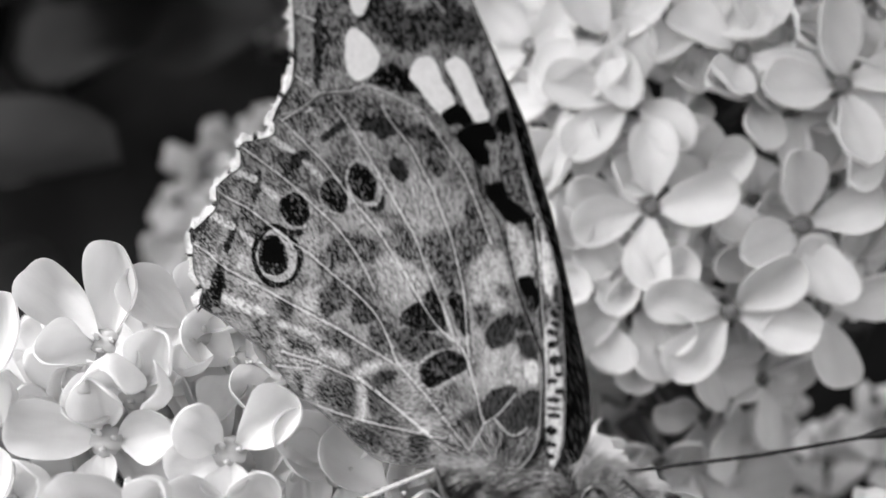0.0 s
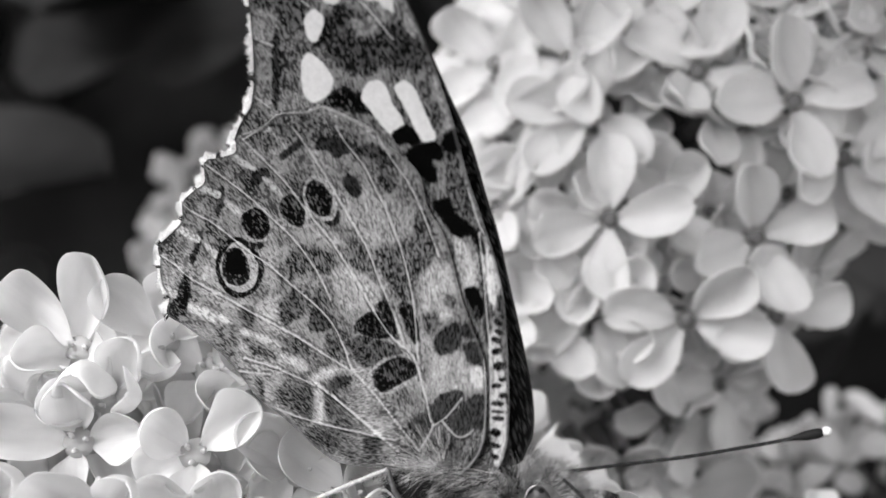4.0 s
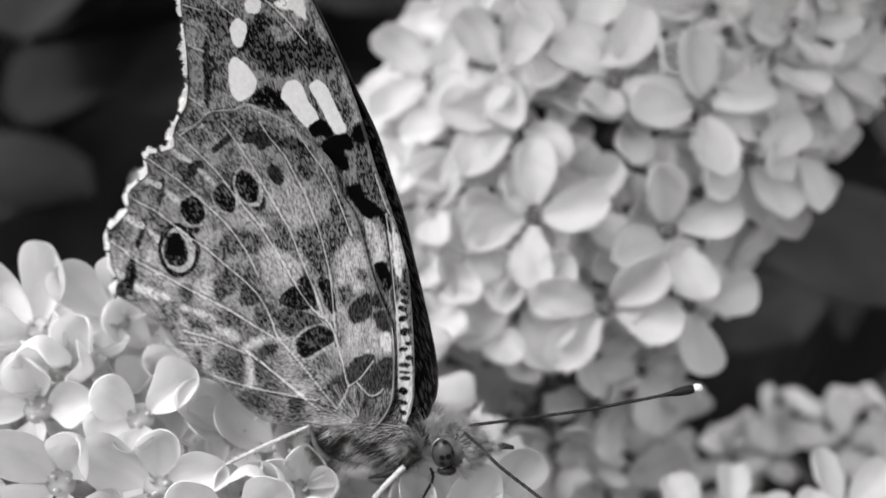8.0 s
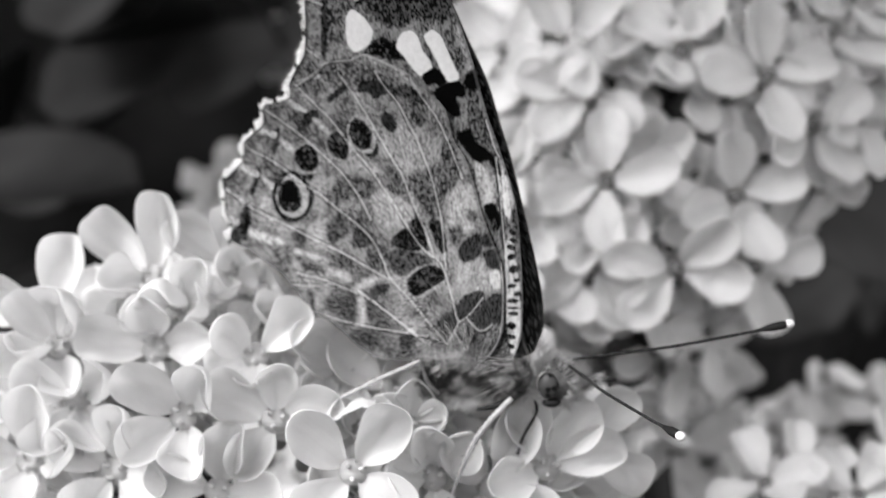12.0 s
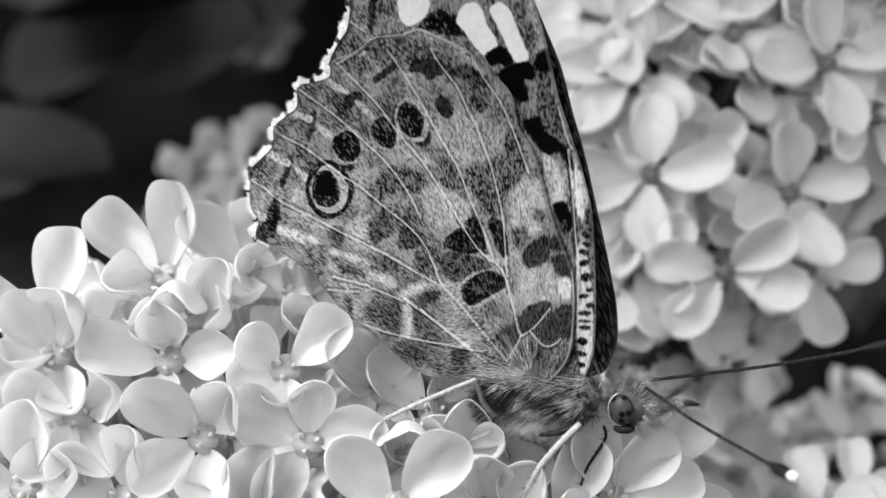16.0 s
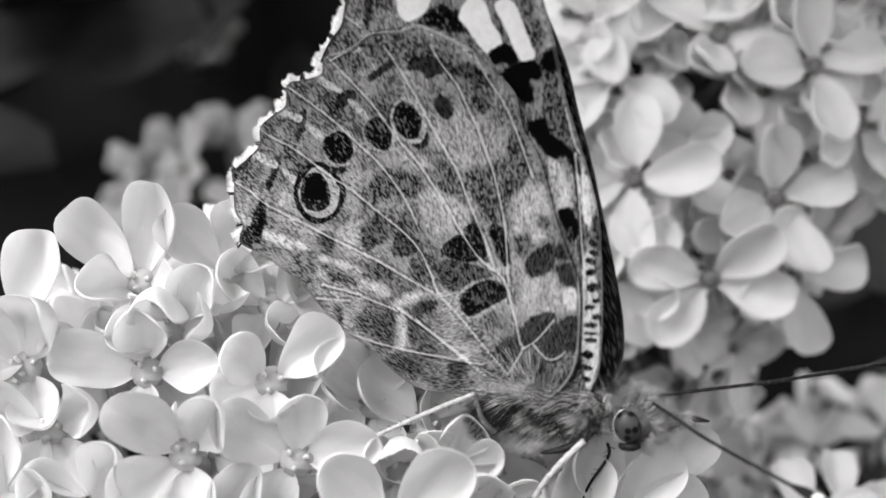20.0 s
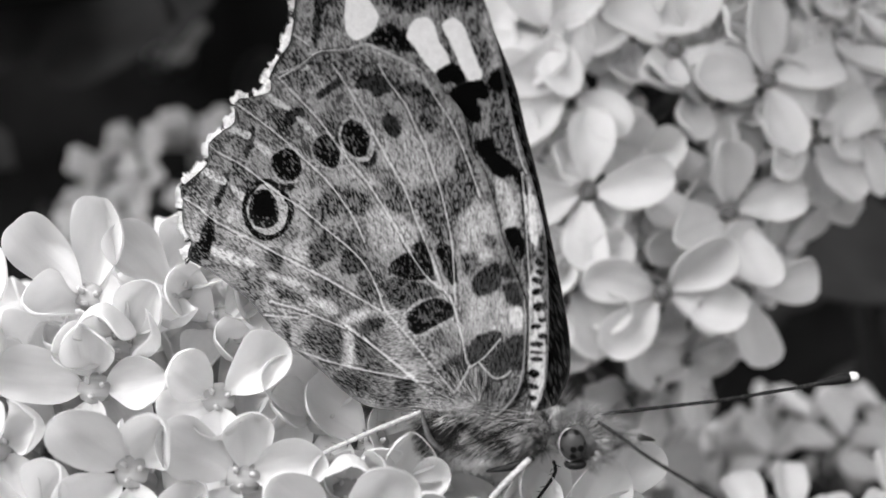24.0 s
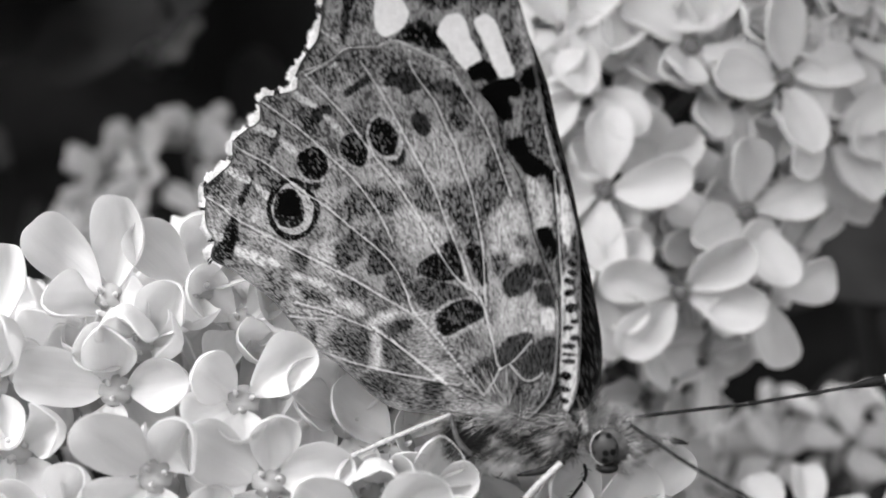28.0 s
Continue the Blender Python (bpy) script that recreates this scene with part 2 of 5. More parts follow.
FAR_OUTLINE = [(-8.1, 30.6), (-5.2, 32.3), (-1.5, 32.4), (0.0, 30.6), (1.1, 28.4), (1.8, 26.5), (3.0, 21.9), (3.9, 18.7), (4.3, 15.7), (5.0, 12.3), (5.7, 8.9), (6.3, 5.8), (6.7, 3.1), (6.7, 1.1), (6.3, -0.1), (5.0, -1.4), (-0.7, -1.6), (-6.7, 7.9), (-10.9, 15.7)]


def hind_marks(spot, blot):
    blot(0.44, 0.8, (-5.6, 11.0), (-3.5, 11.0), (-2.3, 9.3), (-4.2, 8.5), (-5.5, 9.6))
    blot(0.46, 0.7, (0.6, 10.7), (2.2, 11.5), (3.0, 10.3), (2.5, 8.3), (0.8, 8.1))
    blot(0.44, 0.7, (1.0, 5.6), (3.1, 5.8), (3.5, 4.2), (2.5, 3.6), (1.2, 3.7))
    blot(0.6, 0.4, (3.6, 5.1), (4.4, 5.1), (4.6, 4.2), (4.1, 3.8), (3.5, 4.3))
    blot(0.42, 0.9, (-11.1, 8.8), (-9.8, 9.4), (-9.4, 7.5), (-8.2, 6.7), (-9.9, 6.7), (-11.6, 7.9))
    blot(0.4, 0.9, (-4.7, 15.9), (-2.3, 16.2), (-1.4, 13.7), (-2.7, 12.6), (-4.6, 14.1))
    blot(0.4, 0.8, (-7.8, 14.2), (-5.8, 13.7), (-4.7, 12.6), (-6.7, 12.7))
    blot(0.42, 0.8, (-15.3, 11.4), (-14.2, 10.8), (-13.7, 9.0), (-11.9, 8.8), (-13.7, 8.5), (-15.4, 9.8))
    blot(0.24, 0.9, (-10.2, 20.9), (-6.1, 21.1), (-3.2, 19.8), (-0.4, 17.6), (-1.1, 16.2), (-3.1, 18.1), (-6.5, 18.9), (-9.9, 18.7))
    blot(0.6, 0.4, (-16.8, 8.8), (-15.0, 8.3), (-13.5, 7.7), (-13.7, 7.4), (-15.5, 7.7), (-16.7, 8.3))
    blot(0.56, 0.4, (-12.9, 7.1), (-12.0, 7.0), (-10.0, 6.3), (-10.1, 5.9), (-11.6, 6.5), (-12.8, 6.7))
    blot(0.52, 0.5, (-11.2, 5.8), (-9.5, 5.6), (-7.9, 4.8), (-8.3, 4.6), (-10.0, 5.1))
    blot(0.55, 0.5, (-7.6, 4.2), (-6.6, 4.7), (-5.2, 4.9), (-5.5, 4.6), (-6.4, 4.1), (-7.3, 3.9))
    blot(0.5, 0.5, (-7.3, 3.7), (-6.8, 3.5), (-6.8, 1.4), (-7.3, 1.4))
    blot(0.4, 0.6, (-13.1, 6.7), (-12.1, 6.0), (-9.6, 4.8), (-10.4, 4.6), (-12.5, 5.4))
    blot(0.21, 0.6, (-14.4, 7.6), (-14.0, 6.4), (-13.3, 5.5), (-14.0, 5.3), (-14.4, 6.3))
    blot(0.195, 0.6, (-12.1, 6.0), (-10.4, 5.7), (-10.0, 5.2), (-11.7, 5.3))
    blot(0.18, 0.5, (-11.6, 3.9), (-11.1, 3.3), (-11.2, 2.2), (-11.7, 2.8))
    blot(0.18, 0.6, (-10.1, 3.1), (-8.3, 3.9), (-7.5, 3.1), (-7.8, 1.4), (-8.8, 1.8), (-9.9, 2.2))
    blot(0.165, 0.5, (-6.5, 3.0), (-5.6, 2.6), (-5.5, 1.3), (-6.3, 1.4))
    blot(0.165, 0.6, (-8.0, 0.8), (-6.3, 0.6), (-5.9, -0.4), (-7.2, -0.5), (-8.1, -0.1))
    blot(0.135, 0.5, (-3.9, 0.4), (-3.3, 0.6), (-2.6, 0.1), (-3.1, -0.7), (-3.8, -0.6))
    blot(0.105, 0.5, (-6.3, 3.6), (-5.4, 4.3), (-4.6, 4.2), (-5.2, 3.5), (-6.0, 3.1))
    blot(0.195, 0.7, (-5.6, -0.4), (-4.0, -0.7), (-2.3, -0.7), (-2.8, -1.2), (-4.8, -1.2))
    blot(0.195, 0.6, (-9.5, 6.7), (-8.2, 6.5), (-7.8, 5.6), (-9.1, 5.7))
    blot(0.165, 0.5, (-6.3, 6.7), (-5.5, 6.5), (-5.4, 5.8), (-6.1, 5.7))
    blot(0.42, 0.25, (-3.4, 4.3), (-2.7, 5.3), (-1.7, 5.9), (-0.7, 5.9), (0.2, 5.4), (0.4, 4.8), (-0.2, 4.1), (-1.3, 3.6), (-2.2, 3.1), (-3.0, 3.2))
    blot(0.012, 0.14, (-3.1, 4.3), (-2.5, 5.1), (-1.7, 5.5), (-0.9, 5.6), (-0.2, 5.3), (0.1, 4.8), (-0.4, 4.3), (-1.3, 3.9), (-2.2, 3.4), (-2.8, 3.5))
    blot(0.008, 0.14, (-4.3, 7.3), (-3.8, 8.0), (-3.0, 8.4), (-2.3, 8.3), (-1.9, 7.6), (-1.7, 6.9), (-2.7, 6.7), (-3.7, 7.0))
    blot(0.008, 0.14, (-2.6, 8.8), (-2.1, 9.1), (-1.6, 8.9), (-1.2, 7.0), (-1.4, 6.8), (-2.0, 7.6), (-2.3, 8.4))
    blot(0.009, 0.14, (-1.1, 8.8), (-0.6, 9.1), (-0.1, 8.7), (0.2, 8.0), (0.3, 6.9), (0.0, 6.5), (-0.5, 7.1), (-0.8, 8.0))
    blot(0.15, 0.25, (-4.8, 6.5), (-3.7, 6.8), (-2.3, 6.6), (-1.1, 6.2), (-1.0, 5.8), (-2.3, 5.5), (-3.1, 5.0), (-4.0, 5.0), (-4.6, 6.0))
    blot(0.09, 0.25, (1.2, 6.3), (1.5, 7.1), (2.1, 7.6), (2.9, 7.8), (3.1, 7.1), (2.9, 6.3), (2.2, 5.9), (1.6, 5.8))
    blot(0.075, 0.25, (3.2, 7.6), (3.8, 7.9), (4.1, 7.2), (3.8, 6.8), (3.3, 7.1))
    blot(0.075, 0.25, (3.3, 6.5), (4.2, 6.7), (4.6, 6.2), (4.5, 5.4), (3.8, 5.3), (3.4, 5.8))
    blot(0.105, 0.25, (0.9, 2.7), (1.6, 3.4), (2.8, 3.7), (3.1, 3.3), (2.3, 2.2), (1.5, 1.6), (1.0, 1.7))
    blot(0.105, 0.25, (2.0, 1.6), (2.7, 2.5), (3.5, 3.3), (4.3, 3.5), (4.7, 2.8), (4.7, 1.5), (3.8, 1.3), (2.6, 1.1))
    blot(0.12, 0.3, (-0.7, 1.4), (-0.3, 1.9), (0.4, 2.1), (0.9, 1.6), (0.7, 1.0), (0.1, 0.4), (-0.5, 0.8))
    blot(0.12, 0.3, (0.4, -0.1), (1.1, 0.9), (1.9, 1.1), (2.3, 0.5), (1.6, -0.4), (0.6, -0.6))
    blot(0.165, 0.4, (3.3, -0.6), (4.0, 0.4), (4.6, 0.6), (4.5, -0.1), (3.9, -0.7))
    blot(0.2, 0.3, (-2.2, 11.4), (-1.5, 12.6), (-0.7, 12.9), (-0.0, 12.7), (0.3, 12.0), (0.5, 11.1), (-0.1, 10.3), (-1.2, 10.1), (-1.9, 10.5))
    blot(0.2, 0.35, (0.0, 12.2), (0.3, 14.0), (0.7, 14.6), (1.3, 14.7), (1.6, 13.9), (1.9, 12.8), (1.5, 11.7), (0.6, 11.0))
    blot(0.21, 0.5, (-4.2, 11.5), (-3.5, 12.1), (-2.9, 11.9), (-3.0, 11.1), (-3.7, 10.9))
    blot(0.2, 0.4, (-9.1, 11.4), (-8.2, 12.4), (-6.9, 12.5), (-5.7, 12.1), (-5.3, 11.4), (-6.0, 10.8), (-7.0, 11.0), (-8.1, 10.6), (-8.9, 10.4))
    blot(0.165, 0.4, (-9.7, 8.6), (-9.4, 9.2), (-8.5, 9.8), (-7.9, 9.3), (-8.1, 8.2), (-9.0, 7.4), (-9.6, 7.6))
    blot(0.21, 0.4, (-7.1, 9.3), (-6.6, 9.9), (-6.2, 9.7), (-6.4, 9.1), (-7.0, 9.0))
    blot(0.135, 0.3, (-7.6, 7.6), (-7.1, 8.4), (-6.2, 8.4), (-5.7, 7.8), (-6.3, 7.1), (-7.4, 7.1))
    blot(0.15, 0.4, (-12.9, 8.0), (-12.2, 8.5), (-11.5, 7.9), (-11.8, 7.3), (-12.4, 7.5))
    blot(0.22, 0.4, (-1.6, 10.3), (-0.5, 10.4), (0.0, 9.4), (-0.8, 9.0), (-1.4, 9.4))
    blot(0.195, 0.6, (0.5, 8.2), (1.5, 8.5), (1.7, 7.6), (0.9, 7.1))
    blot(0.195, 0.6, (2.1, 9.6), (2.9, 9.5), (2.8, 8.7), (2.2, 8.8))
    blot(0.075, 0.22, (-11.0, 16.7), (-10.4, 17.3), (-9.5, 17.5), (-9.4, 17.0), (-10.4, 16.5), (-10.9, 16.4))
    blot(0.075, 0.22, (-8.4, 18.3), (-7.7, 18.8), (-6.7, 19.2), (-6.5, 18.9), (-7.5, 18.4), (-8.2, 18.0))
    blot(0.068, 0.22, (-5.7, 18.7), (-5.1, 19.3), (-3.6, 19.4), (-2.9, 19.0), (-3.2, 18.4), (-4.3, 18.1), (-4.8, 18.5), (-5.4, 18.6))
    blot(0.12, 0.5, (-2.7, 18.5), (-1.8, 18.9), (-1.2, 18.7), (-0.3, 17.9), (-0.3, 17.4), (-1.2, 17.6), (-2.1, 18.0))
    blot(0.18, 0.6, (-1.6, 17.1), (-0.9, 17.2), (-0.6, 16.5), (-0.9, 15.8), (-1.5, 16.2))
    blot(0.06, 0.3, (-4.2, 16.6), (-3.7, 17.0), (-3.2, 16.8), (-3.0, 16.1), (-3.4, 15.5), (-4.0, 15.9))
    blot(0.075, 0.22, (-13.5, 16.1), (-13.0, 16.4), (-13.3, 15.3), (-13.8, 14.5), (-14.0, 14.8))
    blot(0.075, 0.22, (-15.7, 13.3), (-15.2, 13.4), (-15.6, 12.5), (-16.1, 11.3), (-16.4, 11.5), (-16.0, 12.5))
    blot(0.24, 0.6, (-18.4, 12.4), (-17.1, 12.5), (-17.0, 11.7), (-18.0, 11.3))
    blot(0.24, 0.6, (-17.1, 15.4), (-15.7, 15.8), (-15.7, 14.8), (-16.9, 14.0))
    blot(0.255, 0.6, (-13.9, 17.8), (-12.6, 17.9), (-12.2, 17.0), (-13.6, 16.5))
    blot(0.01, 0.2, (-17.7, 9.1), (-17.1, 10.2), (-16.7, 10.7), (-16.4, 9.8), (-16.7, 8.7), (-17.0, 7.9), (-17.8, 8.0), (-17.9, 8.8))
    blot(0.02, 0.2, (-19.4, 12.6), (-18.5, 12.6), (-18.7, 11.8), (-19.4, 11.7))
    blot(0.03, 0.3, (-18.8, 8.5), (-18.0, 8.7), (-17.8, 7.7), (-18.5, 7.8))
    blot(0.59, 0.14, (-14.8, 16.6), (-14.2, 16.3), (-13.4, 16.0), (-13.6, 15.6), (-14.4, 15.9), (-14.9, 16.2))
    blot(0.53, 0.14, (-13.1, 15.5), (-12.3, 15.1), (-11.5, 14.5), (-11.7, 14.2), (-12.5, 14.6), (-13.1, 15.1))
    blot(0.59, 0.14, (-17.2, 13.9), (-16.5, 13.6), (-15.5, 13.1), (-15.7, 12.7), (-16.6, 13.1), (-17.3, 13.5))
    blot(0.56, 0.14, (-15.2, 12.7), (-14.5, 12.3), (-13.9, 11.9), (-14.2, 11.6), (-14.8, 12.0))
    blot(0.59, 0.14, (-11.8, 18.6), (-11.3, 18.3), (-10.3, 17.6), (-10.6, 17.4), (-11.4, 17.8), (-11.9, 18.2))
    blot(0.49, 0.14, (-9.9, 17.0), (-9.3, 16.6), (-8.7, 15.9), (-9.0, 15.7), (-9.5, 16.2), (-9.9, 16.7))
    blot(0.53, 0.14, (-18.4, 9.8), (-17.6, 9.5), (-17.7, 9.0), (-18.5, 9.3))
    blot(0.53, 0.14, (-10.6, 20.0), (-9.6, 20.1), (-8.4, 20.1), (-8.6, 19.8), (-9.6, 19.8), (-10.6, 19.7))
    blot(0.45, 0.14, (-8.4, 19.8), (-8.0, 19.4), (-7.6, 18.8), (-7.9, 18.7), (-8.3, 19.2))
    blot(0.49, 0.14, (-4.6, 21.7), (-3.7, 21.1), (-2.2, 20.5), (-1.2, 19.7), (-1.5, 19.5), (-2.5, 20.2), (-4.0, 20.7), (-4.8, 21.3))
    blot(0.4, 0.4, (-7.6, 15.5), (-7.0, 16.4), (-6.5, 16.7), (-7.2, 15.5), (-7.4, 14.6))
    blot(0.01, 0.12, (-12.5, 13.1), (-11.4, 12.4), (-10.7, 11.1), (-11.4, 9.7), (-12.7, 9.1), (-13.8, 9.6), (-14.4, 11.0), (-13.9, 12.5))
    blot(0.46, 0.12, (-12.5, 12.8), (-11.6, 12.2), (-11.1, 11.1), (-11.6, 9.9), (-12.6, 9.5), (-13.5, 9.8), (-14.1, 11.0), (-13.5, 12.3))
    blot(0.02, 0.12, (-12.8, 12.4), (-12.1, 12.0), (-11.8, 11.1), (-12.0, 10.2), (-12.8, 9.9), (-13.6, 10.2), (-13.9, 11.1), (-13.6, 12.1))
    blot(0.005, 0.3, (-13.1, 12.3), (-12.4, 12.2), (-12.0, 11.5), (-12.1, 10.7), (-12.8, 10.5), (-13.5, 10.7), (-13.7, 11.4), (-13.5, 12.1))
    blot(0.46, 0.3, (-11.0, 15.1), (-10.1, 14.7), (-10.0, 13.7), (-10.5, 12.9), (-11.4, 12.8), (-12.0, 13.6), (-12.0, 14.5))
    blot(0.009, 0.16, (-11.0, 15.0), (-10.2, 14.6), (-10.1, 13.6), (-10.6, 13.0), (-11.5, 13.0), (-12.1, 13.8), (-12.0, 14.5))
    blot(0.02, 0.3, (-12.2, 12.8), (-11.3, 12.7), (-10.7, 12.7), (-10.8, 12.4), (-11.8, 12.4))
    blot(0.4, 0.3, (-8.1, 16.0), (-7.4, 15.5), (-7.1, 14.6), (-7.5, 13.8), (-8.5, 13.7), (-9.2, 14.3), (-9.2, 15.3))
    blot(0.01, 0.18, (-8.3, 15.8), (-7.6, 15.5), (-7.3, 14.6), (-7.7, 13.8), (-8.4, 13.9), (-9.1, 14.5), (-9.1, 15.3))
    blot(0.03, 0.3, (-5.7, 14.5), (-5.0, 14.9), (-4.8, 14.5), (-5.2, 13.8), (-5.7, 13.9))
    blot(0.03, 0.3, (-7.4, 16.2), (-7.0, 16.6), (-7.1, 15.9), (-7.3, 15.1), (-7.5, 15.5))
    blot(0.44, 0.14, (-6.1, 17.0), (-5.1, 16.5), (-4.8, 15.4), (-5.2, 14.3), (-5.9, 14.1), (-6.9, 14.5), (-7.3, 15.6), (-6.9, 16.6))
    blot(0.01, 0.16, (-6.1, 16.7), (-5.5, 16.3), (-5.2, 15.4), (-5.5, 14.6), (-6.1, 14.4), (-6.8, 14.8), (-7.1, 15.7), (-6.7, 16.5))


def fore_marks(spot, blot):
    blot(0.3, 0.9, (-9.4, 24.4), (-7.5, 24.3), (-8.2, 21.5), (-9.6, 21.7))
    blot(0.34, 0.8, (-7.7, 27.3), (-6.4, 27.0), (-6.8, 25.7), (-8.0, 25.5))
    blot(0.18, 0.6, (-7.6, 28.5), (-6.2, 28.0), (-6.4, 27.2), (-7.8, 27.5))
    blot(0.21, 0.6, (-7.0, 30.2), (-5.7, 29.3), (-5.7, 28.5), (-7.2, 29.0))
    blot(0.4, 0.6, (-5.6, 30.5), (-4.4, 29.8), (-3.1, 28.8), (-2.6, 28.1), (-3.4, 28.4), (-5.0, 29.3))
    blot(0.24, 0.8, (-6.8, 25.1), (-5.5, 24.6), (-6.2, 22.2), (-7.4, 22.7))
    blot(0.135, 0.8, (-3.0, 26.8), (0.1, 26.3), (0.2, 23.5), (-2.6, 23.3), (-3.5, 24.9))
    blot(0.12, 0.7, (-1.5, 30.2), (1.1, 30.0), (1.7, 28.8), (0.3, 28.5), (-1.4, 29.0))
    blot(0.12, 0.8, (0.9, 25.8), (2.5, 25.3), (2.9, 23.4), (0.7, 23.5))
    blot(0.34, 0.7, (-1.3, 26.3), (0.1, 26.3), (0.0, 25.3), (-1.3, 25.4))
    blot(0.4, 0.5, (2.3, 26.9), (2.6, 25.7), (2.6, 25.0), (2.1, 25.4))
    blot(0.075, 0.4, (-7.0, 25.5), (-6.6, 25.5), (-7.7, 21.7), (-8.1, 21.7))
    blot(0.01, 0.35, (-3.6, 26.1), (-2.9, 26.4), (-3.0, 25.3), (-3.9, 24.9), (-4.5, 24.9))
    blot(0.02, 0.4, (-1.6, 29.0), (-0.5, 29.2), (-0.4, 27.8), (-1.2, 28.1))
    blot(0.008, 0.35, (-4.0, 21.9), (-2.9, 22.3), (-1.6, 21.6), (-1.2, 20.7), (-2.8, 20.9), (-4.3, 21.3))
    blot(0.195, 0.8, (3.0, 18.1), (3.9, 18.3), (4.5, 14.5), (3.9, 13.9), (2.9, 15.3))
    blot(0.34, 0.6, (3.8, 17.4), (4.2, 17.4), (4.6, 15.1), (4.3, 14.8))
    blot(0.4, 0.4, (3.0, 22.6), (3.8, 22.4), (4.0, 19.8), (3.4, 19.6), (3.2, 20.9))
    blot(0.5, 0.4, (2.8, 13.2), (3.4, 12.7), (4.1, 11.3), (4.2, 10.1), (3.3, 9.7), (2.9, 11.0))
    blot(0.6, 0.35, (4.2, 12.0), (4.7, 12.0), (5.3, 10.6), (5.4, 9.2), (4.8, 9.3), (4.5, 10.6))
    blot(0.55, 0.4, (5.0, 11.9), (5.3, 11.6), (5.8, 10.0), (5.6, 9.5), (5.3, 10.6))
    blot(0.3, 0.5, (4.2, 8.0), (4.7, 8.3), (4.7, 6.9), (4.3, 6.9))
    blot(0.012, 0.35, (4.3, 12.1), (4.5, 12.0), (4.9, 9.2), (4.8, 7.0), (4.6, 7.0), (4.6, 9.2))
    blot(0.82, 0.1, (-5.6, 23.4), (-5.3, 24.2), (-4.8, 24.5), (-4.3, 24.2), (-3.7, 23.4), (-3.5, 22.7), (-4.1, 21.9), (-5.2, 21.5), (-5.7, 22.0), (-5.7, 22.8))
    blot(0.82, 0.1, (-4.7, 26.2), (-4.3, 26.8), (-3.8, 27.0), (-3.3, 26.6), (-3.4, 26.0), (-4.1, 25.1), (-4.6, 25.3))
    blot(0.82, 0.1, (-3.0, 27.9), (-2.4, 28.3), (-1.8, 28.3), (-1.7, 27.7), (-2.2, 27.2), (-2.9, 27.3))
    blot(0.8, 0.22, (-0.6, 27.8), (0.4, 28.1), (1.0, 28.8), (1.4, 28.6), (1.6, 27.7), (1.5, 26.6), (1.0, 26.7), (0.6, 27.2), (-0.3, 27.4))
    blot(0.84, 0.1, (-1.9, 21.6), (-1.4, 22.4), (-0.7, 22.7), (-0.1, 22.4), (0.2, 21.2), (0.7, 20.1), (0.3, 19.8), (-0.3, 19.4), (-1.0, 20.1), (-1.5, 21.0))
    blot(0.84, 0.1, (0.5, 22.2), (1.2, 22.6), (1.8, 22.1), (2.1, 21.0), (2.4, 19.9), (2.6, 19.2), (2.2, 18.8), (1.6, 19.0), (1.2, 20.0), (0.8, 21.2))
    blot(0.005, 0.12, (-0.3, 19.4), (0.6, 19.9), (1.2, 19.7), (1.5, 19.0), (1.0, 18.7), (0.4, 18.9), (0.0, 18.7))
    blot(0.005, 0.12, (0.3, 18.2), (0.9, 18.6), (1.7, 18.8), (2.1, 18.4), (2.1, 17.5), (2.2, 16.5), (1.5, 16.4), (0.9, 17.1), (0.5, 17.7))
    blot(0.005, 0.12, (1.5, 18.7), (2.5, 18.9), (2.9, 18.3), (2.7, 17.7), (2.1, 17.8), (1.7, 18.2))
    blot(0.006, 0.2, (2.8, 18.6), (3.3, 19.4), (4.0, 19.6), (4.2, 18.9), (4.0, 18.2), (3.3, 18.2))
    blot(0.006, 0.16, (1.5, 15.1), (2.2, 15.4), (2.8, 15.4), (3.1, 14.5), (3.8, 14.0), (4.3, 13.5), (4.7, 12.8), (4.8, 12.0), (4.4, 12.3), (3.9, 13.1), (3.1, 13.0), (2.5, 13.4), (2.0, 14.2))
    blot(0.004, 0.1, (3.3, 9.8), (4.1, 10.0), (4.6, 9.0), (4.5, 8.2), (4.0, 8.0), (3.7, 8.7))
    spot(5.1, 10.5, 0.28, 1.83, 5, 0.66, 0.3)
    spot(5.7, 10.5, 0.24, 1.53, 12, 0.5, 0.5)
    spot(4.1, 6.3, 0.35, 2.02, 4, 0.2, 0.6)
    spot(5.2, 3.0, 0.56, 4.38, 0, 0.6, 0.25)
    spot(5.8, 8.7, 0.31, 1.33, 8, 0.05, 0.6)
    spot(5.3, 6.8, 0.32, 0.20, -20, 0.008, 0.15)
    spot(5.3, 6.1, 0.35, 0.23, 17, 0.008, 0.15)
    spot(5.4, 5.2, 0.39, 0.30, 14, 0.008, 0.15)
    spot(5.6, 4.4, 0.25, 0.17, 11, 0.008, 0.15)
    spot(5.2, 4.0, 0.35, 0.17, 8, 0.008, 0.15)
    spot(5.6, 3.4, 0.28, 0.20, 5, 0.008, 0.15)
    spot(5.2, 2.9, 0.46, 0.17, 2, 0.008, 0.15)
    spot(5.2, 2.4, 0.46, 0.12, -1, 0.008, 0.15)
    spot(5.2, 2.0, 0.42, 0.17, -4, 0.008, 0.15)
    spot(5.0, 1.1, 0.35, 0.27, -7, 0.008, 0.15)
    spot(4.9, 0.3, 0.39, 0.20, -10, 0.008, 0.15)
    spot(4.9, -0.4, 0.28, 0.17, -13, 0.008, 0.15)
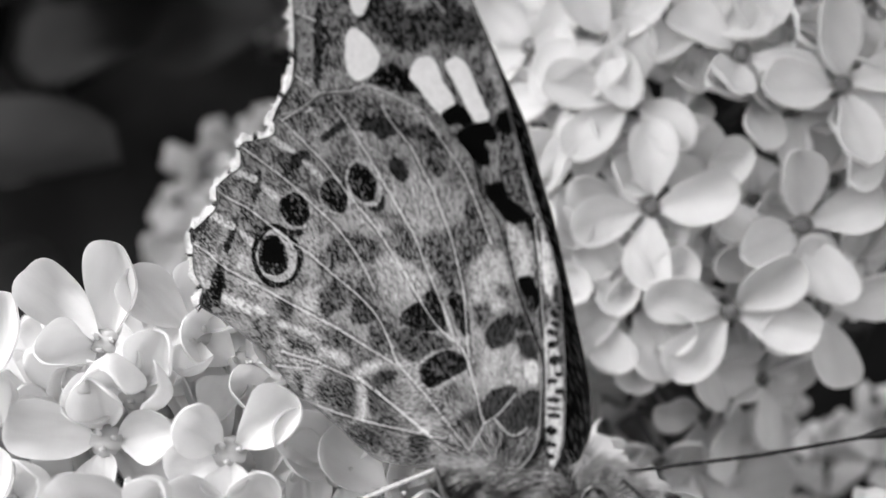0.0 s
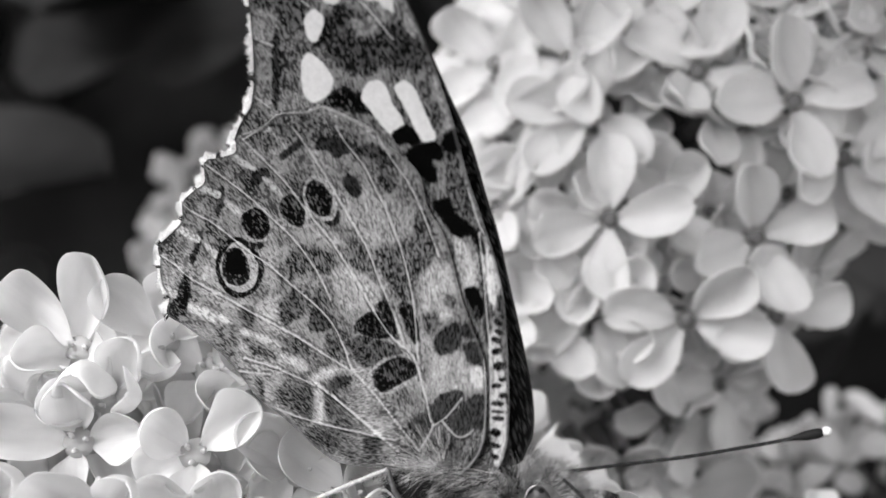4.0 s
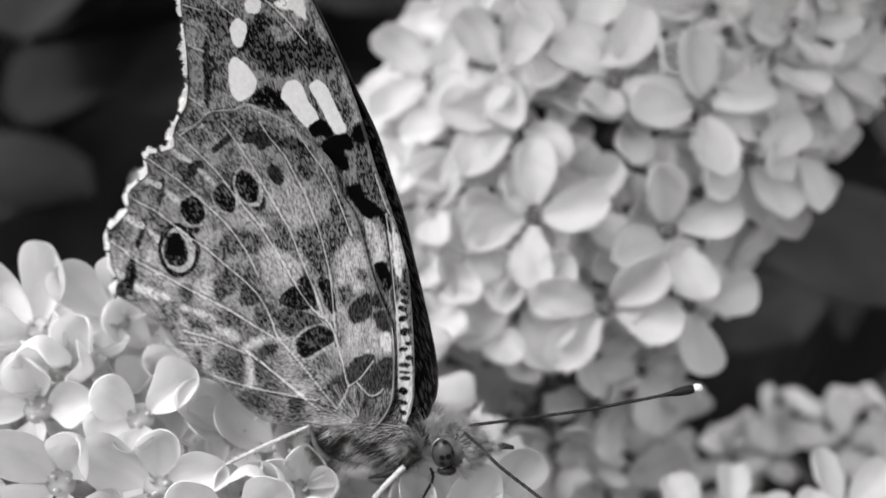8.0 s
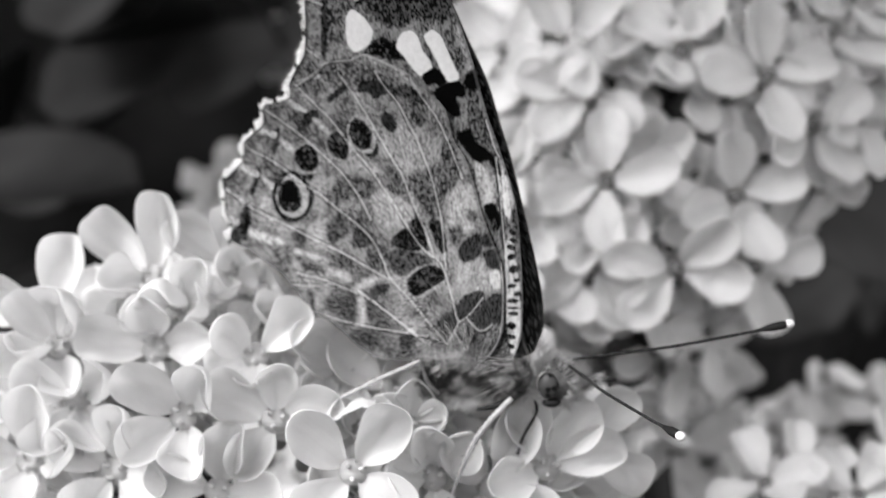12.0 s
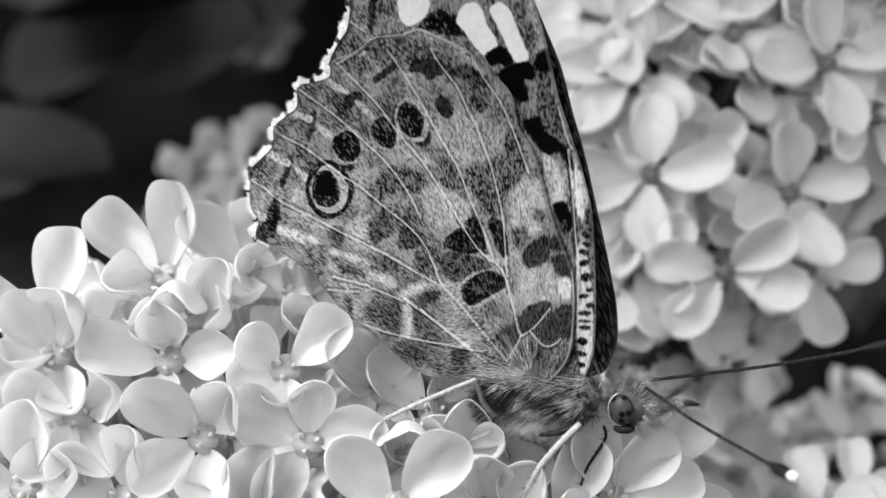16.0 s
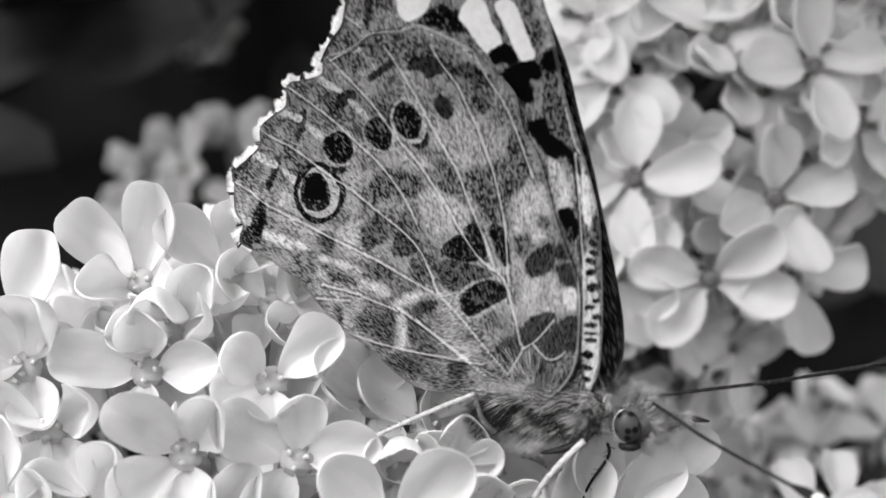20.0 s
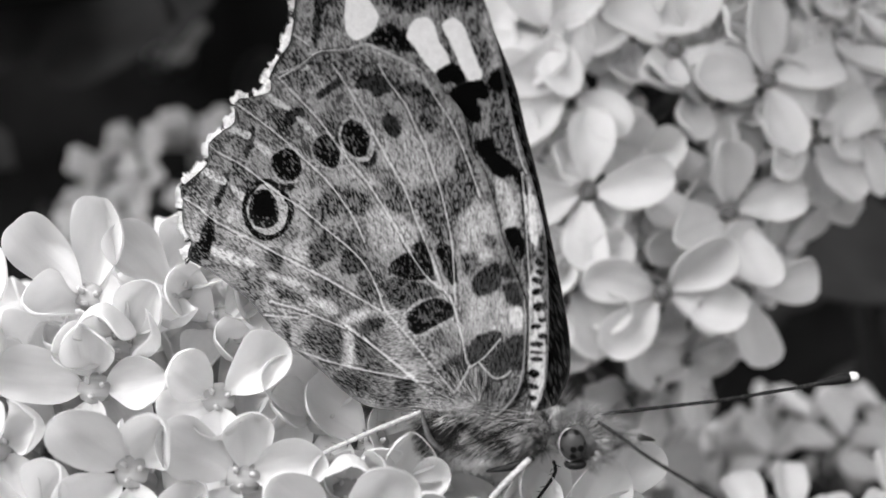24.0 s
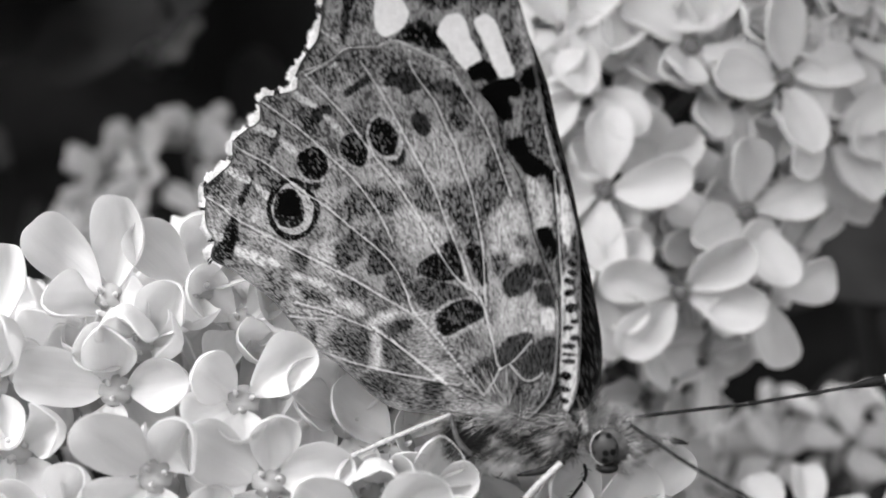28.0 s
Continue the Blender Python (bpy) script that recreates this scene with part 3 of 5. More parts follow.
    spot(5.5, 7.3, 0.31, 0.17, -16, 0.008, 0.15)
    spot(5.5, 7.9, 0.31, 0.20, -19, 0.008, 0.15)


def hind_veins():
    return [
        [(0.0, -0.2), (-1.5, 1.4), (-2.9, 3.1), (-4.4, 4.7), (-4.9, 5.9), (-5.7, 7.5), (-6.9, 8.7), (-8.4, 9.8), (-10.3, 11.3), (-11.5, 12.0), (-12.6, 12.8), (-14.3, 14.0), (-16.0, 14.9), (-16.6, 15.5)],
        [(-4.8, 4.8), (-6.4, 5.6), (-8.5, 6.7), (-10.5, 7.6), (-12.0, 8.3), (-14.0, 9.3), (-16.4, 10.4), (-17.6, 11.3), (-19.4, 12.2)],
        [(-0.4, 6.0), (-1.3, 6.6), (-2.0, 7.3), (-2.8, 8.5), (-3.8, 10.2), (-4.9, 11.9), (-6.1, 13.5), (-7.2, 14.8), (-8.2, 16.4), (-9.3, 17.8), (-10.4, 19.1), (-10.9, 19.7)],
        [(-14.3, 18.1), (-12.8, 17.0), (-11.1, 15.6), (-9.7, 14.2), (-8.5, 13.1), (-7.4, 11.8), (-6.5, 10.5), (-5.8, 9.1)],
        [(-0.7, 6.3), (-1.2, 7.7), (-1.8, 9.2), (-2.4, 10.7), (-3.1, 12.5), (-3.8, 13.7), (-4.3, 14.7), (-5.3, 17.0), (-6.1, 18.7), (-6.9, 20.1)],
        [(0.2, 5.3), (0.1, 7.3), (0.0, 9.0), (-0.3, 10.7), (-0.7, 12.4), (-1.1, 13.6), (-1.5, 15.0), (-2.0, 16.2), (-2.4, 17.5), (-3.3, 18.9), (-3.8, 20.0)],
        [(1.9, 11.9), (1.5, 13.1), (1.0, 14.7), (0.3, 16.6), (-0.5, 18.0), (-1.1, 19.6)],
        [(-0.4, 6.0), (0.0, 5.4), (0.3, 4.2), (0.6, 2.9), (0.8, 1.8), (1.0, 1.4), (0.0, -0.2)],
        [(1.0, 1.4), (1.8, 1.9), (2.4, 2.5), (3.0, 3.2)],
        [(1.7, 1.7), (2.1, 1.2), (2.6, 0.8), (3.2, 0.9), (3.7, 1.3)],
        [(4.6, 6.0), (4.7, 4.3), (4.6, 2.6), (4.4, 1.1), (4.1, 0.1), (3.4, -0.9), (2.3, -1.8)],
        [(-11.4, 2.3), (-8.7, 1.5), (-6.0, 1.0), (-3.8, 0.7), (-1.7, 0.4)],
        [(-13.0, 4.3), (-10.6, 4.2)],
        [(-7.3, 3.8), (-4.8, 2.2), (-2.3, 0.4)],
        [(-6.0, 3.1), (-3.4, 1.1), (-1.5, -0.3)],
        [(-9.8, 4.5), (-7.3, 3.6)],
        [(-12.5, 5.2), (-9.8, 4.6)],
        [(-10.6, 19.4), (-10.1, 19.6), (-8.7, 20.3), (-7.6, 20.9), (-5.5, 20.9), (-4.4, 21.2), (-2.8, 20.5), (-1.2, 19.6)],
    ]


def fore_veins():
    return [
        [(4.5, 13.3), (4.7, 10.3), (4.8, 8.0), (4.9, 6.3), (4.8, 3.3), (4.7, 1.3)],
        [(4.1, 16.0), (4.5, 14.0), (4.8, 13.3)],
        [(-4.5, 30.7), (-0.8, 27.6), (1.1, 25.0)],
        [(-1.8, 30.5), (0.1, 27.7)],
        [(-7.2, 30.1), (-4.1, 27.2)],
        [(-7.8, 28.2), (-6.4, 27.7)],
        [(-9.7, 22.3), (-8.4, 21.3)],
        [(-8.2, 25.5), (-7.1, 25.0)],
        [(-4.8, 21.3), (-6.0, 20.9), (-7.7, 20.8), (-10.3, 19.5)],
    ]

def far_marks(spot, blot):
    spot(0, 20, 9, 14, 0, 0.02, 0.6)


def line_distance(p, q, line):
    best = np.full(p.shape, 9.0)
    for (ax, ay), (bx, by) in zip(line[:-1], line[1:]):
        dx, dy = bx - ax, by - ay
        t = np.clip(((p - ax) * dx + (q - ay) * dy) / (dx * dx + dy * dy + 1e-9), 0, 1)
        best = np.minimum(best, np.hypot(p - ax - t * dx, q - ay - t * dy))
    return best


def marked(p, q, base, marks, veins, rim, seed, lattice=False):
    """The tone of the scales at each place of a wing."""
    tone = base * (0.74 + 0.52 * N1(p, q)) * (0.74 + 0.52 * N2(p, q))
    wob = (N2(q + 31, p) - 0.5) * 0.5 + (N3(p, q + 9) - 0.5) * 0.7 + (N4(p, q) - 0.5) * 0.5

    def spot(x, y, a, b, turn, value, soft):
        nonlocal tone
        c, s = math.cos(radians(turn)), math.sin(radians(turn))
        u, v = (p - x) * c + (q - y) * s, -(p - x) * s + (q - y) * c
        d = np.sqrt((u / a) ** 2 + (v / b) ** 2) + wob * (0.04 + 0.6 * soft if soft < 0.2 else 0.14 + 0.75 * soft) * (0.8 / math.sqrt(a * b)) ** 0.5
        k = np.clip((1 + 0.5 * soft - d) / max(soft, 0.05), 0, 1)
        k = k * k * (3 - 2 * k)
        value = value * 1.55 if 0.06 < value < 0.2 else value * 2.2 if 0.025 < value <= 0.06 else value
        value = value * 1.13 if value > 0.7 else value
        if 0.09 < value < 0.3:
            k = k * 0.9
        tone = tone * (1 - k) + value * (0.85 + 0.3 * N3(q, p) if value < 0.7 else 0.95 + 0.1 * N3(q, p)) * k

    def blot(value, soft, *corners):
        """A patch with a ragged, rounded outline; soft is the width of its edge in millimetres."""
        nonlocal tone
        line = smooth_line(corners, 4 * len(corners), True)
        low, high = line.min(0) - 0.7, line.max(0) + 0.7
        near = np.nonzero((p > low[0]) & (p < high[0]) & (q > low[1]) & (q < high[1]))
        x, y = p[near], q[near]
        if not len(x):
            return
        inside = np.zeros(x.shape, bool)
        for (ax, ay), (bx, by) in zip(line, np.roll(line, -1, 0)):
            inside ^= ((ay > y) != (by > y)) & (x < (bx - ax) * (y - ay) / (by - ay + 1e-9) + ax)
        d = line_distance(x, y, [*line, line[0]])
        d = np.where(inside, -d, d) + wob[near] * (0.06 + 0.28 * soft)
        k = np.clip(0.5 - d / (0.06 + 0.8 * soft), 0, 1)
        k = k * k * (3 - 2 * k)
        grainy = 0.95 + 0.1 * N3(y, x) if value > 0.7 else 0.85 + 0.3 * N3(y, x)
        tone[near] = tone[near] * (1 - k) + value * grainy * k

    marks(spot, blot)
    rnd = np.random.RandomState(seed)
    # rows of scales fan out from the wing's foot
    r, a = np.hypot(p - 2.0, q + 6.0), np.arctan2(q + 6.0, p - 2.0) * 26.0
    fine, coarse = N4(a * 1.25, r * 0.5), N4(a * 0.7 + 3, r * 0.36 + 5)
    grain = 0.65 * fine + 0.35 * coarse
    light = np.clip((tone - 0.04) / 0.12, 0, 1) * np.clip((0.72 - tone) / 0.15, 0, 1)
    middle = np.clip((tone - 0.03) / 0.05, 0, 1) * np.clip((0.32 - tone) / 0.12, 0, 1)
    speck = np.clip((grain - 0.60 + 0.12 * N1(q, p) + 0.05 * middle) * 6, 0, 1)
    tone = tone * (1 - 0.5 * speck * light)
    tone = tone * (1 - 0.8 * np.clip((grain - 0.47) * 12, 0, 1) * middle)
    pale = np.clip((0.40 - grain) * 8, 0, 1)
    tone = tone * (1 + 0.22 * pale * light) + 0.17 * pale * (1 - light) * (tone < 0.05) * (tone > 0.0068)
    tone = tone * (1 + 0.4 * (rnd.rand(*p.shape) - 0.5) * (0.3 + light))
    for line in veins:
        d = line_distance(p, q, smooth_line(line, 3 * len(line)))
        tone = tone * (1 + 0.2 * np.exp(-((d / 0.3) ** 2)))
        k = np.clip(1.3 - d / 0.045, 0, 1) * 0.8
        tone = tone * (1 - k) + (0.56 + 0.2 * N3(p, q)) * k
        k = np.clip(1.5 - np.abs(d - 0.17) / 0.06, 0, 1) * 0.45
        tone = tone * (1 - k * (N3(p * 0.6, q + 3) > 0.35))
    if lattice:
        # a pale scalloped line and a dark one run along the outer margin
        zone = np.clip((-5.5 - p) / 2, 0, 1) * np.clip((q - 9.5) / 1.5, 0, 1)
        at = rim + 0.5 * (N2(p * 0.8 + 7, q * 0.8) - 0.5)
        k = np.clip(1.5 - np.abs(at - 1.75) / 0.13, 0, 1) * 0.1 * zone * (0.3 + 0.7 * (N2(p + 3, q) > 0.4))
        tone = tone * (1 - k) + 0.62 * k
        k = np.clip(1.5 - np.abs(at - 0.75) / 0.12, 0, 1) * 0.25 * zone
        tone = tone * (1 - k) + 0.09 * k
        k = np.clip(1.5 - np.abs(at - 2.15) / 0.14, 0, 1) * 0.12 * zone
        tone = tone * (1 - k) + 0.1 * k
    d = rim
    tone = np.where(d < 0.22, tone * 0.5 + 0.1, tone)
    tone = np.clip(tone, 0.0, 0.95)
    return np.clip(0.97 * tone**1.38 * (1 - 0.2 * tone), 0.001, 0.9)


def wing_mesh(name, outline, core, across, along, base, marks, veins, lift, seed, thick=0.05):
    """A closed membrane: rings from a point inside it to its edge, near face and far face."""
    edge = smooth_line(outline, across, True)
    t = np.linspace(0, 1, along) ** 0.85
    p = core[0] + (edge[:, 0][None] - core[0]) * t[:, None]
    q = core[1] + (edge[:, 1][None] - core[1]) * t[:, None]
    rim = (1 - t)[:, None] * np.hypot(edge[:, 0] - core[0], edge[:, 1] - core[1])[None]
    tone = marked(p, q, base, marks, veins, rim, seed, name == "near_hindwing")
    o = lift + 0.16 * (N1(p * 0.7, q * 0.4) - 0.5) + 0.05 * (N2(p, q) - 0.5)
    for line in veins:
        d = line_distance(p, q, line)
        o = o + 0.05 * np.exp(-((d / 0.12) ** 2)) + 0.05 * np.exp(-((d / 0.7) ** 2))
    o = o + lean(q)
    lift = lift + lean(q)[np.linspace(0, along - 1, 6).astype(int)]
    basis = np.array([ALONG, UP, OUT]) * MM
    near = np.stack([p, q, o], -1).reshape(-1, 3) @ basis
    n = along * across
    i = np.arange(along - 1)[:, None] * across + np.arange(across)[None]
    j = np.arange(along - 1)[:, None] * across + (np.arange(across)[None] + 1) % across
    quads = np.stack([i, i + across, j + across, j], -1).reshape(-1, 4)
    # the far face needs fewer rings
    rings = np.linspace(0, along - 1, 6).astype(int)
    back = np.stack([p[rings], q[rings], np.where(rings[:, None] == along - 1, o[rings] - thick, lift - thick - 0.12)], -1).reshape(-1, 3) @ basis
    bi = n + np.arange(5)[:, None] * across + np.arange(across)[None]
    bj = n + np.arange(5)[:, None] * across + (np.arange(across)[None] + 1) % across
    bquads = np.stack([bj, bj + across, bi + across, bi], -1).reshape(-1, 4)
    e, e2 = (along - 1) * across + np.arange(across), (along - 1) * across + (np.arange(across) + 1) % across
    f, f2 = n + 5 * across + np.arange(across), n + 5 * across + (np.arange(across) + 1) % across
    faces = np.concatenate([quads, bquads, np.stack([e, f, f2, e2], -1)])
    total = n + 6 * across
    me = bpy.data.meshes.new(name)
    me.vertices.add(total)
    me.vertices.foreach_set("co", np.concatenate([near, back]).ravel())
    me.loops.add(faces.size)
    me.loops.foreach_set("vertex_index", faces.ravel())
    me.polygons.add(len(faces))
    me.polygons.foreach_set("loop_start", np.arange(0, faces.size, 4))
    me.polygons.foreach_set("loop_total", np.full(len(faces), 4))
    me.polygons.foreach_set("use_smooth", np.ones(len(faces), bool))
    me.update(calc_edges=True)
    at = me.attributes.new("marking", "FLOAT_COLOR", "POINT")
    c = np.ones((total, 4))
    c[:, :3] = np.concatenate([tone.ravel(), tone[rings].ravel()])[:, None]
    at.data.foreach_set("color", c.ravel())
    me.materials.append(WING)
    return me


def build_butterfly():
    b = thing("butterfly", (0, 0, 0), "painted lady butterfly with closed patterned wings resting on lilac", "butterfly")
    part("near_hindwing", wing_mesh("near_hindwing", HIND_OUTLINE, (-4.0, 10.5), 1250, 300, 0.3, hind_marks, hind_veins(), 0.35, 5), b,
         label="mottled hindwing with a row of eyespots and pale veins")
    part("near_forewing", wing_mesh("near_forewing", FORE_OUTLINE, (-1.0, 18.0), 900, 230, 0.27, fore_marks, fore_veins(), 0.0, 6), b,
         label="grey forewing with white patches and black bars")
    part("far_forewing", wing_mesh("far_forewing", FAR_OUTLINE, (-1.0, 17.0), 240, 50, 0.03, far_marks, [], -1.9, 7), b,
         label="far forewing with a black front edge")
    part("far_hindwing", wing_mesh("far_hindwing", [(0.93 * x + 0.6, 0.95 * y) for x, y in HIND_OUTLINE], (-4.0, 10.0), 240, 40, 0.2, far_marks, [], -2.6, 8), b)
    # raised veins
    for line in hind_veins():
        pts = smooth_line(line, 5 * len(line))
        r = np.minimum(np.linspace(0.018, 0.004, len(pts)), 0.004 + 0.03 * np.minimum(1, np.minimum(np.arange(len(pts)), np.arange(len(pts))[::-1]) / 6)) * MM
        part("vein", mesh_of("vein", *tube([on_wing(p, q, 0.36 + 0.16 * (N1(p * 0.7, q * 0.4) - 0.5) + 0.05 * (N2(p, q) - 0.5) + 0.07) for p, q in pts], r, 5), VEIN), b)
    return b


butterfly = build_butterfly()


def strands(roots, seed, width=0.03):
    """Fine tapered hairs: each from a root, along a way (metres), bending with the given sag."""
    rnd = random.Random(seed)
    vs, fs = [], []
    for root, way, sag in roots:
        side = way.cross(Vector((rnd.uniform(-1, 1), rnd.uniform(-1, 1), rnd.uniform(-1, 1)))).normalized() * width * MM
        third = way.normalized().cross(side)
        mid, tip = root + way * 0.55 + sag * 0.35, root + way + sag
        o = len(vs)
        for c, k in ((root, 1.0), (mid, 0.8)):
            vs += [tuple(c + side * k), tuple(c - side * 0.5 * k + third * 0.87 * k), tuple(c - side * 0.5 * k - third * 0.87 * k)]
        vs.append(tuple(tip))
        for k in range(3):
            j = (k + 1) % 3
            fs += [(o + k, o + j, o + 3 + j, o + 3 + k), (o + 3 + k, o + 3 + j, o + 6)]
    return vs, fs


def body_roots(centre, half, count, seed, back, length, low=-1.0, high=1.0):
    """Places and ways for fur over an ellipsoid along the body, combed backwards."""
    rnd = random.Random(seed)
    c, rows = Vector(centre) * MM, []
    while len(rows) < count:
        w = Vector((rnd.gauss(0, 1), rnd.gauss(0, 1), rnd.gauss(0, 1))).normalized()
        if not low < w.z < high or w.y < -0.75:
            continue
        at = c + (ALONG * w.x * half[0] + OUT * w.y * half[1] + UP * w.z * half[2]) * MM
        n = (ALONG * w.x / half[0] + OUT * w.y / half[1] + UP * w.z / half[2]).normalized()
        # hairs lie in locks
        lock = Vector((math.sin(7 * w.x + 5 * w.z + seed % 2), math.sin(8 * w.y - 6 * w.x), math.sin(9 * w.z + 8 * w.x)))
        if seed in (21, 22) and (lock.x + lock.z > 0.25) == (seed == 22) and rnd.random() < 0.93:
            continue
        jitter = lock * 0.2 + Vector((rnd.uniform(-1, 1), rnd.uniform(-1, 1), rnd.uniform(-1, 1))) * 0.14
        rows.append((at, (n * 0.55 + Vector(back) + jitter).normalized() * length * MM * rnd.uniform(0.5, 1.15), Vector((0, 0, -0.12)) * length * MM))
    return rows


def body_of_butterfly(b):
    thorax_at, thorax_half = (2.2, 1.5, -2.95), (3.4, 1.45, 1.4)
    axes = lambda h: (ALONG * h[0] * MM, OUT * h[1] * MM, UP * h[2] * MM)
    thorax = part("thorax", mesh_of("thorax", *ball(Vector(thorax_at) * MM, axes(thorax_half), 16, 24, 0.03, 1), SKIN), b, label="thorax with long grey fur")
    back = -ALONG * 0.9 - UP * 0.3
    part("fur", mesh_of("fur", *strands(body_roots(thorax_at, thorax_half, 4200, 21, back, 1.8, -0.5, 0.75), 1, 0.014), FUR_PALE), thorax)
    part("belly_fur", mesh_of("fur", *strands(body_roots(thorax_at, thorax_half, 3600, 24, back, 1.6, -1.0, -0.2), 1, 0.012), FUR_WHITE), thorax, None, "soft pale fur under the thorax")
    part("fur", mesh_of("fur", *strands(body_roots(thorax_at, thorax_half, 5200, 22, back, 2.0, -0.3, 0.95), 2, 0.016), FUR_DARK), thorax)
    part("fur", mesh_of("fur", *strands(body_roots((-0.4, 2.3, -3.0), (1.2, 1.3, 0.9), 2200, 23, -ALONG * 0.7 - UP * 0.5, 1.3), 2, 0.014), FUR_DARK), thorax, None, "dark tuft")
    for at, half, count in (((-0.4, 1.1, -2.35), (1.3, 0.7, 0.45), 1500), ((2.6, 0.2, -2.3), (1.5, 0.5, 0.4), 900), ((4.2, 0.1, -2.9), (0.7, 0.5, 0.6), 600)):
        part("fur", mesh_of("fur", *strands(body_roots(at, half, count, 41, -ALONG * 0.9 - UP * 0.45, 1.5), 7, 0.015), FUR_DARK), thorax, None, "dark lock of fur")
    # dark hairs stand for the shade in the recess between thorax and head
    part("fur", mesh_of("fur", *strands(body_roots((5.1, 0.9, -2.9), (0.7, 1.2, 1.2), 1100, 33, UP * 0.3 - ALONG * 0.5, 1.0), 5, 0.013), FUR_DARK), thorax, None, "dark hairs added as shade in the neck recess")
    # hair that runs from the wing's foot over the scales
    rnd = random.Random(5)
    rows = []
    for k in range(230):
        a = radians(rnd.uniform(75, 215))
        r = rnd.uniform(0.2, 2.4)
        p, q = 1.5 + r * math.cos(a) * 1.3, -1.0 + r * math.sin(a) * 0.8
        way = (ALONG * math.cos(a) + UP * math.sin(a) + OUT * 0.12) * rnd.uniform(0.7, 1.5) * MM
        rows.append((on_wing(p, q, 0.42), way, Vector((0, 0, 0))))
    part("fur", mesh_of("fur", *strands(rows, 3, 0.009), FUR_PALE), thorax)
    rows = []
    for k in range(420):
        p = rnd.uniform(-2.4, 5.8)
        lift = rnd.uniform(0.0, 1.6)
        q = -1.9 + 0.35 * lift + rnd.uniform(-0.4, 0.3)
        way = (-ALONG * rnd.uniform(0.3, 1.0) + UP * (0.45 * lift - 0.45 + rnd.uniform(-0.2, 0.2)) + OUT * rnd.uniform(0.05, 0.35)).normalized() * rnd.uniform(0.7, 1.5) * MM
        rows.append((on_wing(p, q, 0.35 + rnd.uniform(-0.3, 0.15)), way, Vector((0, 0, -0.1)) * MM))
    part("fur", mesh_of("fur", *strands(rows[::2], 13, 0.014), FUR_PALE), thorax)
    part("fur", mesh_of("fur", *strands(rows[1::2], 14, 0.014), FUR_DARK), thorax)
    # abdomen, tucked between the hindwings
    line = smooth_line([on_wing(1.0, -2.0, -1.3), on_wing(-4.0, -0.6, -1.3), on_wing(-8.5, 2.2, -1.3), on_wing(-12.0, 5.4, -1.3)], 22)
    part("abdomen", mesh_of("abdomen", *tube([tuple(v) for v in line], [(0.95 - 0.6 * (k / 21) ** 2 + 0.04 * (k % 3 == 0)) * MM for k in range(22)], 14), SKIN), b)
    # head
    head_at = Vector((8.0, 0.5, -2.9))
    head = part("head", mesh_of("head", *ball(head_at * MM, axes((1.65, 1.5, 1.6)), 14, 20, 0.03, 2), SKIN), b, label="furry head with large spotted eyes")
    part("fur", mesh_of("fur", *strands([r for r in body_roots(head_at, (1.65, 1.45, 1.6), 3400, 31, ALONG * 0.45 + UP * 0.25, 1.1) if not ((r[0] - Vector((7.3, -0.8, -3.4)) * MM).length < 1.25 * MM)], 4, 0.012), FUR_PALE), head)
    part("fur", mesh_of("fur", *strands(body_roots((6.2, 0.9, -1.9), (0.9, 1.3, 1.4), 700, 32, UP * 0.6 - ALONG * 0.1, 1.5), 4, 0.012), FUR_PALE), head)
    for side, y in ((1, -0.72), (-1, 1.9)):
        eye = Vector((7.15, y, -3.35)) * MM
        part("eye", mesh_of("eye", *ball(eye, (ALONG * 0.84 * MM, OUT * 0.6 * MM, UP * 1.02 * MM), 18, 24), EYE), head, label="dark spotted compound eye")
        ring = [eye + (ALONG * 0.88 * math.cos(a) + UP * 1.06 * math.sin(a) - OUT * 0.05 * side) * MM for a in np.linspace(radians(100), radians(265), 14)]
        part("eye_rim", mesh_of("eye_rim", *tube(ring, [0.02 * MM] + [0.042 * MM] * 12 + [0.02 * MM], 6), TIP), head)
    for dy in (-0.35, 0.75):
        line = smooth_line([head_at + Vector((0.9, -0.4 + dy, -0.5)), head_at + Vector((1.9, -0.8 + dy, -0.2)), head_at + Vector((2.9, -1.2 + dy, 0.05))], 10) * MM
        palp = part("palp", mesh_of("palp", *tube([tuple(v) for v in line], np.linspace(0.75, 0.16, 10) * MM, 8), SKIN), head)
        rows = []
        for k in range(900):
            i = rnd.randrange(9)
            w = Vector((rnd.gauss(0, 1), rnd.gauss(0, 1), rnd.gauss(0, 1))).normalized()
            rows.append((Vector(line[i]), (w * 0.55 + ALONG * 0.8).normalized() * rnd.uniform(0.5, 1.15) * MM, Vector((0, 0, 0))))
        part("fur", mesh_of("fur", *strands(rows, 6, 0.012), FUR_PALE), palp)
        tip = Vector(line[-1])
        part("palp_tip", mesh_of("palp_tip", *tube([tip - ALONG * 0.4 * MM, tip + ALONG * 0.5 * MM, tip + (ALONG * 1.3 - UP * 0.1) * MM], [0.2 * MM, 0.19 * MM, 0.06 * MM], 8), DARK), palp)
    part("mouthpart", mesh_of("mouthpart", *ball(Vector((7.4, -0.2, -4.6)) * MM, (ALONG * 0.72 * MM, OUT * 0.6 * MM, UP * 0.36 * MM), 8, 12), DARK), head)
